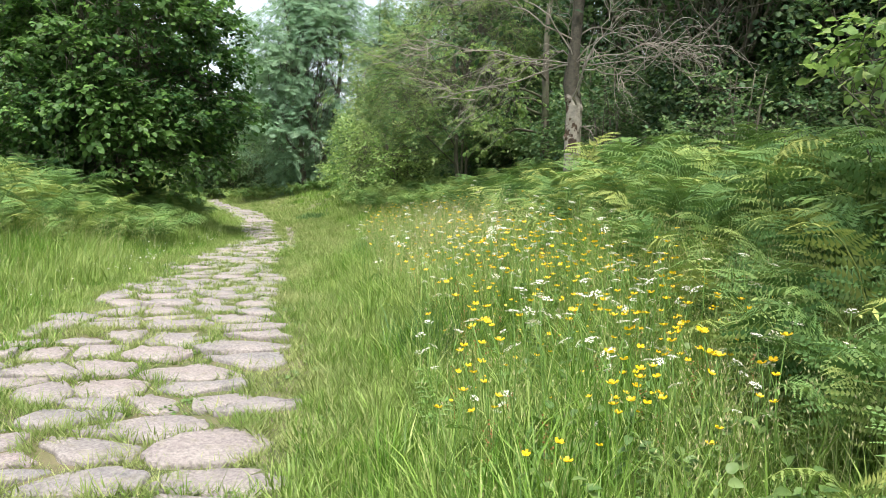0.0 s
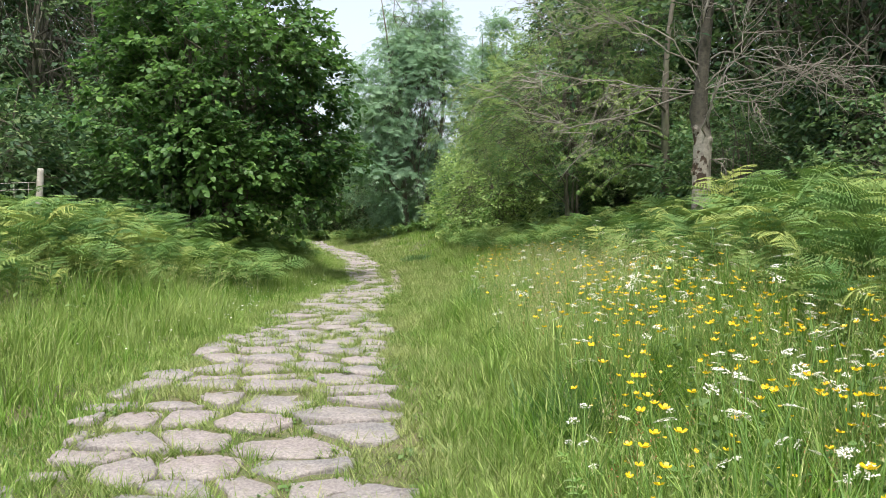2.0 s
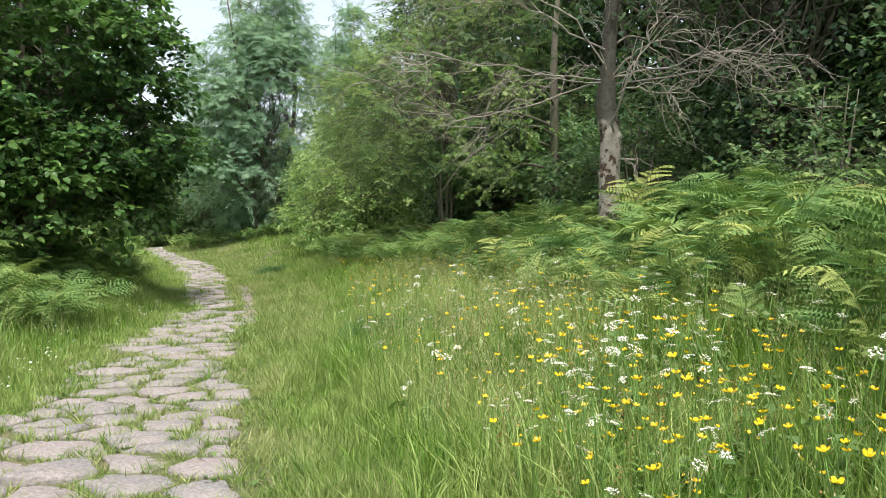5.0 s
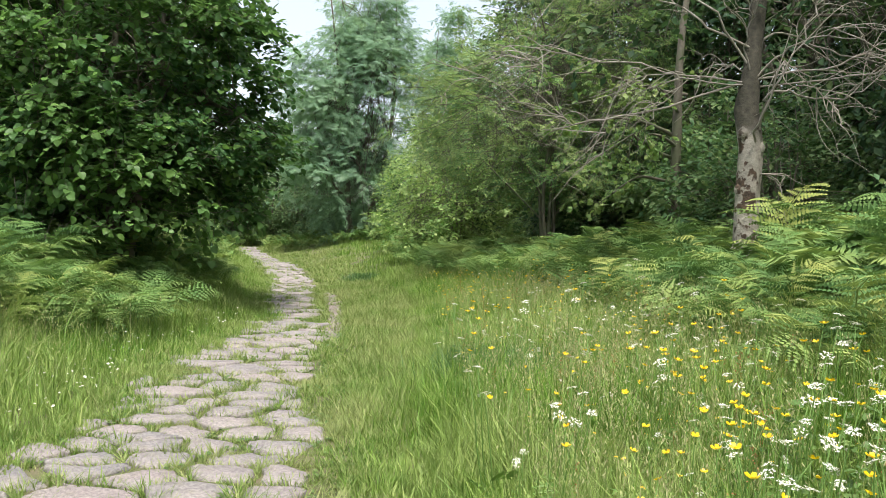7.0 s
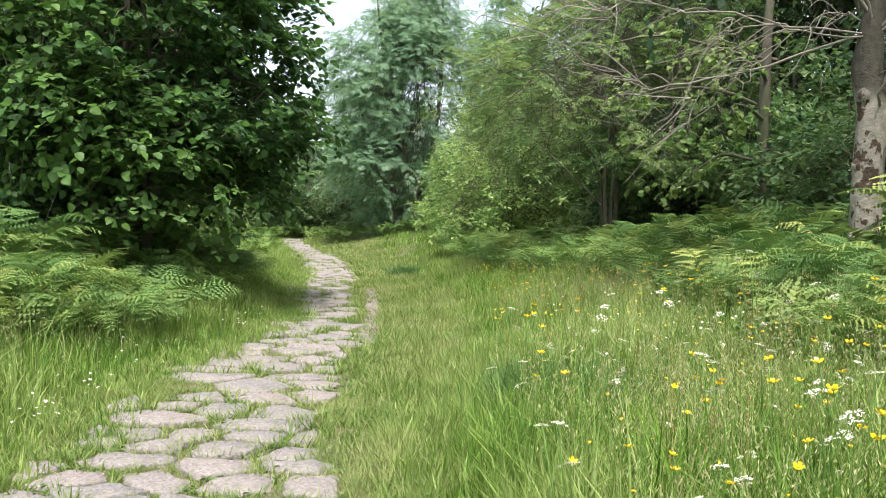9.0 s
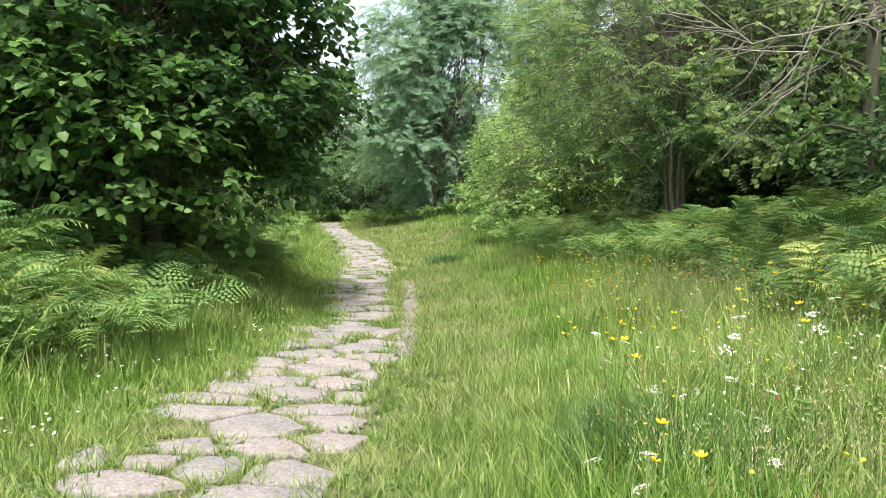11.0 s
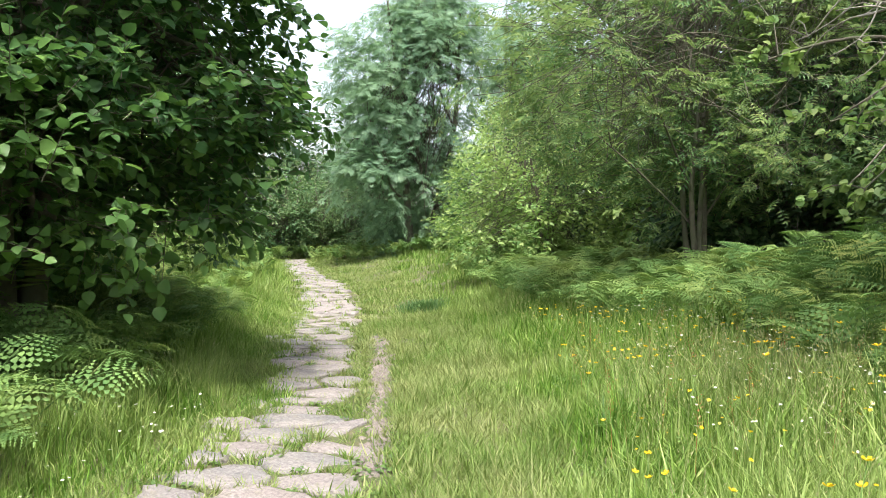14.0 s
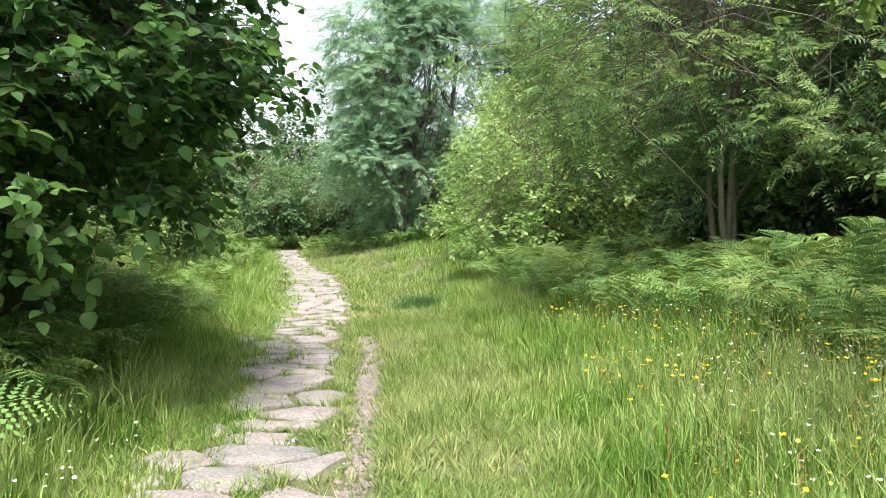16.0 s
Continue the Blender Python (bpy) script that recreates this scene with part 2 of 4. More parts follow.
# leaf templates: x across, y along the leaf, z its upper side
OVATE = np.array([(0, 0, 0), (-0.36, 0.12, 0.08), (-0.5, 0.45, 0.14), (-0.34, 0.8, 0.06), (0, 1.1, -0.14), (0.34, 0.8, 0.06), (0.5, 0.45, 0.14), (0.36, 0.12, 0.08), (0, 0.5, 0)])
OVATE_F = np.array([(8, i, (i + 1) % 8) for i in range(8)])
SIMPLE = np.array([(0, 0, 0), (-0.3, 0.48, 0.09), (0, 1, -0.04), (0.3, 0.48, 0.09)])
SIMPLE_F = np.array([(0, 2, 1), (0, 3, 2)])


def pinnate(pairs, width):
    V, F = [], []
    for i in range(pairs):
        y = 0.2 + 0.68 * i / (pairs - 1)
        ln = width * (1 - 0.4 * abs(i / (pairs - 1) - 0.4))
        for s in (-1, 1):
            k = len(V)
            V += [(0, y, 0), (s * ln * 0.5, y + 0.12, 0.05), (s * ln, y + 0.1, -0.06), (s * ln * 0.5, y + 0.01, 0.05)]
            F += [(k, k + 1, k + 2), (k, k + 2, k + 3)]
    k = len(V)
    V += [(0, 0.86, 0), (-0.07, 1.0, 0), (0, 1.2, -0.05), (0.07, 1.0, 0), (0.012, 0, 0), (-0.012, 0, 0)]
    F += [(k, k + 2, k + 1), (k, k + 3, k + 2), (k, k + 4, k + 5)]
    return np.array(V), np.array(F)


PINNATE, PINNATE_F = pinnate(4, 0.42)


def feather():
    """A cheap compound leaf for trees far off: one triangle a leaflet."""
    V, F = [], []
    for i in range(4):
        y = 0.2 + 0.2 * i
        for s in (-1, 1):
            k = len(V)
            V += [(0, y, 0), (s * 0.4, y + 0.2, -0.05), (s * 0.12, y - 0.06, 0.04)]
            F.append((k, k + 1, k + 2))
    k = len(V)
    V += [(-0.1, 0.85, 0), (0.1, 0.85, 0), (0, 1.25, -0.05)]
    return np.array(V), np.array(F + [(k, k + 1, k + 2)])


FEATHER = feather()

# ---- plan: edges of the paved path and of the verges, by y ----
PY = [-30, 3, 6, 9.3, 11, 12.2, 13.5, 16, 18, 20, 22.5, 25, 29, 34, 38, 44, 52, 70]
PL = [-2.6, -2.9, -3.7, -4.1, -3.9, -4.2, -4.45, -4.4, -4.5, -5.2, -5.9, -6.4, -7.5, -9.1, -10.6, -12.8, -15.8, -22.5]
PR = [-0.2, -0.6, -1.08, -1.84, -2.1, -2.5, -2.65, -2.95, -3.45, -3.95, -4.55, -5.05, -6.15, -7.7, -9.3, -11.7, -14.5, -20.5]
VY = [-30, 3, 5.7, 8.6, 11.3, 13.7, 16.9, 19, 21, 26, 37, 50]
VR = [0.3, -0.44, -0.45, -1.04, -1.55, -1.8, -1.86, -2.1, -2.4, -3.9, -6.6, -10]


def left_edge(y):
    return np.interp(y, PY, PL)


def right_edge(y):
    return np.interp(y, PY, PR)


def verge_edge(y):
    return np.interp(y, VY, VR)


def smooth01(t):
    t = np.clip(t, 0, 1)
    return t * t * (3 - 2 * t)


def ground_z(x, y):
    """Height of the ground: a level path between two low banks."""
    x, y = np.asarray(x, float), np.asarray(y, float)
    z = np.interp(y, [-40, 0, 3, 5.5, 7.2, 12, 20, 42, 60, 200], [-0.3, -0.28, -0.27, -0.2, -0.03, 0.03, 0.03, 0.0, 0.35, 2.0])
    dr, dl = x - right_edge(y), left_edge(y) - x
    z = z + 0.6 * smooth01((dr - 1.0) / 4.5) + 0.06 * np.clip(dr - 4.5, 0, 12)
    z = z + 0.6 * smooth01((dl - 0.5) / 3.5) + 0.03 * np.clip(dl - 4, 0, 12)
    off = smooth01(np.maximum(dr, dl) / 1.2)
    z = z + (0.02 + 0.04 * off) * (np.sin(1.9 * x + 0.7 * y) * np.cos(1.3 * y - 0.6 * x)) + 0.012 * np.sin(5.1 * x + 1.0) * np.sin(4.3 * y)
    return z


def ground_mesh():
    xs = np.unique(np.concatenate([np.linspace(-400, -30, 16), np.linspace(-30, -14, 17), np.linspace(-14, 8, 111), np.linspace(8, 30, 23), np.linspace(30, 400, 16)]))
    ys = np.unique(np.concatenate([np.linspace(-400, -20, 16), np.linspace(-20, 0, 21), np.linspace(0, 32, 161), np.linspace(32, 80, 49), np.linspace(80, 600, 20)]))
    X, Y = np.meshgrid(xs, ys)
    V = np.stack([X, Y, ground_z(X, Y)], axis=-1).reshape(-1, 3)
    w, q = len(xs), []
    i, j = np.meshgrid(np.arange(len(ys) - 1), np.arange(w - 1), indexing="ij")
    a = (i * w + j).ravel()
    F = np.concatenate([np.stack([a, a + 1, a + w + 1], 1), np.stack([a, a + w + 1, a + w], 1)])
    return mesh_of("ground", V, F, M_GROUND, True)


ground = tagged(new("ground", ground_mesh()), "grassy earth ground with trodden soil beside the flagged path", "ground", kind="structure")


# ---- trees ----
def crown_points(g, blobs, count):
    """Spray centres in the uneven lobes of several ellipsoids, a few of them deep inside."""
    B0 = np.array(blobs)
    vol = B0[:, 3] * B0[:, 4] * B0[:, 5]
    nl = 11 * len(blobs)
    lw = g.choice(len(blobs), nl, p=vol / vol.sum())
    ld = unit(g.normal(size=(nl, 3)))
    lc = B0[lw, :3] + ld * B0[lw, 3:] * g.uniform(0.58, 0.8, (nl, 1))
    lr = B0[lw, 3:] * g.uniform(0.26, 0.48, (nl, 1))
    k = g.integers(0, nl, count)
    d = unit(g.normal(size=(count, 3)) + 0.7 * ld[k] + np.array([0, 0, 0.35]))
    P = lc[k] + d * lr[k] * (g.uniform(0.2, 1, count) ** 0.45)[:, None]
    deep = g.uniform(size=count) < 0.28
    which = g.choice(len(blobs), count, p=vol / vol.sum())
    dd = unit(g.normal(size=(count, 3)))
    Q = B0[which, :3] + dd * B0[which, 3:] * (g.uniform(0.1, 0.82, count) ** 0.5)[:, None]
    return np.where(deep[:, None], Q, P), unit(np.where(deep[:, None], dd, d + 0.5 * ld[k]))


SPRAY = 7          # leaves on one twig


def sprays(g, C, D, per, spread, size, T, F, droop=0.5, up=0.9):
    """Leaves set left and right along short twigs that spread out and hang a little; also the twigs."""
    twigs = max(1, per // SPRAY)
    n = len(C) * twigs
    d = np.repeat(D, twigs, 0)
    t = unit(d * 0.7 + g.normal(size=(n, 3)) * np.array([0.75, 0.75, 0.4]) + np.array([0, 0, 0.05]))
    L = spread * 2.3 * g.uniform(0.7, 1.3, n)
    c = np.repeat(C, twigs, 0) + g.normal(size=(n, 3)) * np.array([spread, spread, spread * 0.5]) * 0.45
    root = c - t * (L * 0.35)[:, None]
    side = unit(np.cross(t, np.array([0, 0, 1.0])) + g.normal(0, 0.2, (n, 3)))
    m = n * SPRAY
    u = np.tile(np.linspace(0.12, 1.0, SPRAY), n)
    flip = np.tile(np.where(np.arange(SPRAY) % 2, 1.0, -1.0), n)
    tt, ss, ll = np.repeat(t, SPRAY, 0), np.repeat(side, SPRAY, 0), np.repeat(L, SPRAY)
    pos = np.repeat(root, SPRAY, 0) + tt * (u * ll)[:, None]
    pos[:, 2] -= droop * 0.3 * u * u * ll
    tip = tt * (0.25 + 0.6 * u)[:, None] + ss * (flip * (0.95 - 0.45 * u))[:, None] + g.normal(0, 0.28, (m, 3)) - np.array([0, 0, droop * 0.55])
    nor = np.repeat(d, SPRAY, 0) * 0.35 + g.normal(0, 0.38, (m, 3)) + np.array([0, 0, up])
    leaves = scatter(T, F, pos, tip, nor, g.uniform(0.6, 1.25, m) * size)
    a = np.array([0.0, 2.1, 4.2])
    tri = np.stack([np.cos(a), np.zeros(3), np.sin(a)], 1)
    S = np.concatenate([tri * 0.009, tri * 0.004 + np.array([0, 1.0, -0.15 * droop])])
    SF = np.array([(0, 1, 4), (0, 4, 3), (1, 2, 5), (1, 5, 4), (2, 0, 3), (2, 3, 5)])
    return leaves, scatter(S, SF, root, t, np.tile([0.05, 0.02, 1.0], (n, 1)), L)


def limb(g, start, C, r0, twigs, sag=0.08):
    """A main limb to the first of the points C, with lesser branches off it to the others."""
    main = bent(start, C[0], g, 8, sag, 0.07)
    out = [tube(main, np.linspace(r0, r0 * 0.25, 8), 6)]
    for c in C[1:1 + twigs]:
        k = int(g.integers(2, 7))
        out.append(tube(bent(main[k], c, g, 6, 0.04, 0.08), np.linspace(r0 * 0.42, 0.006, 6), 3))
    return joined(out)


def tree(name, base, height, blobs, clumps, per, spread, leaf, leaf_size, mat, bark, radius, seed, stems=1, limbs=9, twigs=9, droop=0.5, lean=0.03, label="", category="tree", group="", limb_from=0.2, stalked=False):
    """A tapered trunk, main limbs with lesser branches, and a crown of single leaves in clumps."""
    g = rng(seed)
    T, F = leaf
    root = empty_at(name, pose(*base))
    C, D = crown_points(g, blobs, clumps)
    trunks = []
    for s in range(stems):
        a = 2 * np.pi * s / max(1, stems) + g.uniform(0, 1)
        out = 0.12 * height * (stems > 1)
        foot = np.array([math.cos(a), math.sin(a), 0]) * radius * 1.5 * (stems > 1) - np.array([0, 0, 0.15])
        top = np.array([math.cos(a) * out, math.sin(a) * out, height * 0.86])
        P = bent(foot, top, g, 12, 0, lean)
        rr = radius * (1 - 0.85 * np.linspace(0, 1, 12)) * (1 + 0.5 * np.exp(-np.linspace(0, 12, 12)))
        trunks.append(P)
        part("trunk", mesh_of("trunk", *tube(P, rr, 10), bark, True), root)
    order = g.permutation(len(C))
    groups = np.array_split(order, limbs)
    for k, ids in enumerate(groups):
        P = trunks[k % stems]
        f = limb_from + (0.75 - limb_from) * k / limbs
        st = P[int(f * 11)]
        part("limb", mesh_of("limb", *limb(g, st, C[ids], radius * (0.45 - 0.2 * f), twigs), bark, True), root)
    leaves, stalks = sprays(g, C, D, per, spread, leaf_size, T, F, droop)
    part("crown", mesh_of("crown", *leaves, mat), root)
    if stalked:
        tagged(part("branchwork", mesh_of("branchwork", *stalks, bark), root), kind="stuff")
    return tagged(root, label, category, group)


OV, SI, PI = (OVATE, OVATE_F), (SIMPLE, SIMPLE_F), (PINNATE, PINNATE_F)
gz = lambda x, y: float(ground_z(x, y))

# the big round hazel beside the path
tree("hazel_tree", (-7.2, 18.0, gz(-7.2, 18.0)), 6.6,
     [(0, 0, 3.3, 3.1, 3.1, 2.7), (0.3, -0.3, 4.6, 2.5, 2.5, 2.2), (0.2, -0.6, 1.7, 2.8, 2.6, 1.35), (1.2, -1.2, 1.3, 1.7, 1.5, 0.8), (0.4, -2.3, 2.0, 1.7, 1.2, 0.85)], 1480, 28, 0.22, OV, 0.112, M_HAZEL, M_BARK, 0.13, 11,
     stems=5, limbs=15, twigs=14, droop=0.55, stalked=True, label="dense round hazel with broad dark green leaves beside the path", category="tree")

# woodland trees, built once and copied
wood_a = tree("woodland_tree", (6.5, 22.0, gz(6.5, 22)), 12,
              [(0, 0, 6.5, 3.2, 3.2, 4.2), (0.5, 0.5, 9.5, 2.4, 2.4, 2.6), (-0.6, -0.5, 3.6, 2.6, 2.6, 1.8)], 420, 28, 0.4, SI, 0.2, M_OAK, M_BARK, 0.2, 21,
              limbs=14, twigs=8, label="tall dark green broadleaf tree at the edge of the wood", group="woodland trees")
wood_b = tree("woodland_tree", (10.5, 19.0, gz(10.5, 19)), 13,
              [(0, 0, 8.5, 3.0, 3.0, 3.8), (0.3, -0.8, 5.2, 2.6, 2.6, 2.4), (-0.4, 0.6, 11, 1.8, 1.8, 1.8)], 380, 28, 0.42, SI, 0.2, M_OAK, M_BARK, 0.22, 22,
              limbs=12, twigs=8, label="tall slender broadleaf tree with a bare lower trunk", group="woodland trees", limb_from=0.3)
shrub = tree("shrub", (4.3, 18.6, gz(4.3, 18.6)), 3.6,
             [(0, 0, 1.9, 1.9, 1.7, 1.6), (0.7, 0.3, 1.2, 1.5, 1.4, 1.1), (-0.6, -0.2, 1.0, 1.5, 1.4, 1.0)], 300, 21, 0.24, SI, 0.13, M_SHRUB, M_BARK, 0.05, 23,
             stems=4, limbs=10, twigs=12, label="dense twiggy hawthorn shrub with small green leaves", category="shrub", group="undergrowth shrubs")
pale = tree("shrub", (-1.7, 30.5, gz(-1.7, 30.5)), 5.4,
            [(0, 0, 2.8, 2.0, 1.9, 2.4), (0.8, 0, 1.4, 1.7, 1.6, 1.5), (-0.7, -0.3, 1.1, 1.6, 1.6, 1.3)], 430, 24, 0.26, SI, 0.13, M_LIGHT, M_BARK, 0.06, 24,
            stems=3, limbs=10, twigs=14, label="tall pale green bush at the meadow's end", category="shrub", group="pale bushes")
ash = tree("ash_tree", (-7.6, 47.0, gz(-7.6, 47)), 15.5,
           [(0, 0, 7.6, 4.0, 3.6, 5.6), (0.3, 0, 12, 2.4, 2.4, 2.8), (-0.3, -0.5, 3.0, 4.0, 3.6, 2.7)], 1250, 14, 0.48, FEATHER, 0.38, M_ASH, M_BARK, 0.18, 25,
           stems=2, limbs=16, twigs=14, droop=0.9, label="tall feathery blue-green ash, its leaves paled for haze, at the bend of the path", group="far ash trees")
rowan = tree("rowan_tree", (0.78, 23.7, gz(0.78, 23.7)), 7.6,
             [(-0.8, -0.3, 4.0, 3.0, 2.6, 2.6), (0.6, 0, 5.8, 2.4, 2.2, 1.8), (-1.5, -0.4, 2.6, 2.3, 1.8, 1.1), (1.6, -0.4, 3.0, 2.0, 2.0, 1.6)], 460, 14, 0.34, PI, 0.24, M_ROWAN, M_BARK, 0.05, 26,
             stems=4, limbs=16, twigs=16, droop=0.45, stalked=True, label="spreading rowan with several slim stems and feathery leaves", category="tree")


thicket = tree("shrub", (5.0, 26.0, gz(5, 26)), 4.6,
               [(0, 0, 2.2, 2.3, 2.1, 2.0), (0.8, 0.3, 1.2, 1.9, 1.8, 1.2), (-0.8, -0.2, 1.1, 1.9, 1.8, 1.1)], 320, 14, 0.34, SI, 0.2, M_OAK, M_BARK, 0.05, 27,
               stems=3, limbs=8, twigs=8, label="dark leafy holly thicket in the wood's shade", category="shrub", group="dark thickets")


def again(ob, places, label=""):
    for x, y, turn, s in places:
        c = copy_thing(ob, pose(x, y, gz(x, y) - 0.05, 0, 0, turn) @ Matrix.Diagonal((s, s, s * 1.04, 1)))
        if label:
            tagged(c, label)


again(wood_a, [(8.8, 26, 70, 1.0), (4.6, 29, 140, 1.05), (1.6, 33, 210, 0.95), (13, 31, 20, 1.1), (-15.2, 24, 100, 0.95), (-19, 19, 200, 1.05), (-14, 32, 300, 0.9),
               (7, 38, 80, 1.1), (-21, 28, 33, 1.1), (-27, 22, 120, 1.15), (15, 22, 255, 1.0), (6.2, 16.8, 320, 0.75), (-24.5, 16, 15, 1.1), (-18, 31, 140, 1.1), (-27, 31, 230, 1.1), (11.5, 24, 290, 1.05), (17, 27, 60, 1.1)])
again(wood_b, [(7.8, 17.2, 50, 0.9), (5.2, 24.5, 110, 0.95), (12, 14.5, 190, 1.0), (9.5, 12, 10, 0.9), (-17, 15, 75, 0.95), (-13, 27.5, 310, 0.9), (2.8, 37, 15, 1.0), (-22, 13, 35, 1.0),
               # the tree at (5.6, 1.2) is unseen, added to shade the right bank
               (6.9, 7.4, 25, 0.85), (5.6, 1.2, 160, 0.9), (9, 5, 95, 0.95), (-14, 3, 205, 1.0), (-11, -7, 300, 1.0), (-3, -12, 40, 1.05), (6, -9, 170, 1.0), (15, 6, 280, 1.1)])
again(shrub, [(4.4, 20.6, 60, 1.05), (6.4, 17.4, 130, 1.1), (3.4, 25.4, 200, 1.1), (4.2, 22.8, 250, 1.25), (7.8, 14.6, 310, 1.15), (6.0, 20.5, 20, 1.3), (8.6, 11.4, 90, 1.1), (5.6, 14.2, 170, 0.8),
              (3.6, 17.0, 300, 0.75), (9.5, 16.5, 45, 1.3), (2.2, 27.4, 75, 1.3), (-11.6, 22.0, 140, 1.2), (-13.4, 19.0, 220, 1.3), (-15.5, 16.0, 10, 1.4), (-16.6, 12.5, 60, 1.4), (-12.4, 25.5, 190, 1.3),
              (-14.5, 56, 30, 1.4), (-17.5, 54, 99, 1.5), (-10.5, 52, 200, 1.2), (-12.2, 53, 290, 1.1), (-16, 58, 10, 1.7), (-20, 52, 60, 1.6), (-14.8, 50.5, 80, 1.25), (-16.6, 51, 170, 1.4), (-13.4, 52.5, 250, 1.2), (7.5, 8.0, 260, 1.1), (-3.2, 45, 12, 1.5)])
again(thicket, [(2.6, 28.5, 40, 1.1), (7.2, 24.2, 80, 1.2), (8.2, 20.6, 150, 1.2), (9.4, 17.8, 200, 1.2), (10.6, 14.6, 260, 1.25), (11.2, 10.5, 300, 1.25), (4.2, 33, 20, 1.3), (10.5, 27, 110, 1.4),
                (13.5, 18, 70, 1.4), (0.4, 37.5, 170, 1.3), (-2.0, 42, 230, 1.3), (6.0, 21.8, 310, 0.95), (-13.0, 22.5, 50, 1.2), (-15.2, 19.5, 130, 1.2), (-12.6, 17.0, 210, 1.0), (-17, 25, 290, 1.3), (-11.6, 29, 10, 1.0),
                (-19, 60, 90, 1.9), (-15.5, 62, 180, 1.9), (-12, 61, 260, 1.8), (-22.5, 57, 330, 1.9)])
again(pale, [(-2.8, 34, 120, 0.95), (0.9, 31.5, 230, 1.0), (-3.0, 37, 40, 1.0), (-10.4, 27.5, 290, 0.72), (-12.5, 33, 70, 0.75), (-13.9, 38, 20, 0.7), (-9.3, 24.0, 100, 0.62)])
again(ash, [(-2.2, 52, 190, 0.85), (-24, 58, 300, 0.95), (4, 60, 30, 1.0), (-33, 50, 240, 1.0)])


# ---- the mottled tree with bare pale boughs ----
def mottled_tree():
    g = rng(31)
    x, y = 2.66, 15.28
    z = gz(x, y)
    root = empty_at("dead_boughed_tree", pose(x, y, z))
    P = np.array([(0.05, 0, -0.2), (0.02, 0, 0.3), (0, 0, 0.9), (-0.01, 0, 1.5), (0.02, 0, 2.1), (-0.05, 0.02, 2.6), (0.0, 0.05, 3.2), (0.1, 0.1, 4.4), (0.15, 0.1, 6.0), (0.3, 0.2, 9.0)])
    R = np.array([0.26, 0.19, 0.165, 0.155, 0.165, 0.15, 0.105, 0.095, 0.085, 0.03])
    V, F = tube(P, R, 14)
    V = V + g.normal(0, 0.008, V.shape)
    part("trunk", mesh_of("trunk", V, F, M_MOTTLED, True), root, "pale trunk mottled with rusty brown patches")
    for h, a, s in ((2.28, 2.6, 0.1), (1.55, 3.4, 0.09), (2.1, -0.4, 0.08), (0.75, 3.3, 0.1)):
        c = np.array([math.cos(a) * 0.13, -abs(math.sin(a)) * 0.13 - 0.02, h])
        part("burr", mesh_of("burr", *tube(np.array([c - (0, 0, s), c - (0, 0, s * 0.4), c + (0, 0, s * 0.3), c + (0, 0, s)]), [0.02, s * 0.7, s * 0.75, 0.02], 8), M_MOTTLED, True), root)
    # boughs: start, end, rise in the middle, thickness
    ends = [((0, 0, 2.95), (-2.7, -0.3, 2.95), 0.1, 0.02), ((0, 0, 3.0), (-3.9, 0.2, 3.2), 0.08, 0.026), ((0.1, 0, 2.15), (1.7, -0.5, 3.6), 0.03, 0.03),
            ((0.1, 0, 2.1), (0.65, -0.4, 4.2), 0.03, 0.03), ((0, 0, 2.95), (1.9, -1.0, 2.6), 0.14, 0.022), ((0.1, 0, 1.5), (0.75, -0.5, 0.85), 0.25, 0.018),
            ((0, 0, 3.1), (-2.6, -0.2, 4.2), 0.05, 0.024), ((0, 0, 3.0), (2.9, -0.6, 3.15), 0.03, 0.028), ((0, 0, 3.4), (3.2, 0.2, 4.3), 0.06, 0.03),
            ((0, 0, 3.0), (-0.5, -0.8, 4.6), 0.05, 0.018), ((0, 0, 2.95), (0.9, -0.9, 2.3), 0.3, 0.018), ((0, 0, 2.9), (2.4, -0.9, 2.4), 0.16, 0.02),
            ((0, 0, 3.4), (-3.2, -0.2, 4.7), 0.1, 0.026), ((0, 0, 2.95), (-1.4, -0.2, 2.3), 0.25, 0.018), ((0, 0, 4.2), (1.5, -1.0, 5.2), 0.1, 0.03), ((0, 0, 2.95), (-1.9, 0.0, 2.0), 0.2, 0.018)]
    for a, b, sag, r in ends:
        main = bent(a, b, g, 18, sag, 0.11)
        main[3:-1] += g.normal(0, 0.035, (14, 3))
        out = [tube(main, np.linspace(r * 0.62, 0.004, 18), 6)]
        L = np.linalg.norm(main[-1] - main[0])
        for k in range(15):
            s = main[int(g.integers(5, 18))]
            e = s + unit(main[-1] - main[0] + g.normal(0, 0.8, 3) * L * 0.5 + np.array([0, 0, -0.25 * L])) * g.uniform(0.3, 1.1)
            tw = bent(s, e, g, 9, g.uniform(0.02, 0.25), 0.1)
            out.append(tube(tw, np.linspace(0.0075, 0.0025, 9), 4))
            for q in range(2):
                f = int(g.integers(3, 8))
                out.append(tube(bent(tw[f], tw[f] + g.normal(0, 0.17, 3) - np.array([0, 0, 0.08]), g, 6, 0.12, 0.12), np.linspace(0.0045, 0.0015, 6), 3))
        part("bough", mesh_of("bough", *joined(out), M_TWIG, True), root, "bare pale drooping bough")
    C, D = crown_points(g, [(0.2, 0.3, 6.8, 2.6, 2.4, 2.2), (-1.6, 0.7, 4.4, 1.9, 1.1, 1.1), (1.4, 1.0, 4.3, 1.9, 1.1, 1.3)], 200)
    part("crown", mesh_of("crown", *sprays(g, C, D, 16, 0.35, 0.15, SIMPLE, SIMPLE_F)[0], M_OAK), root)
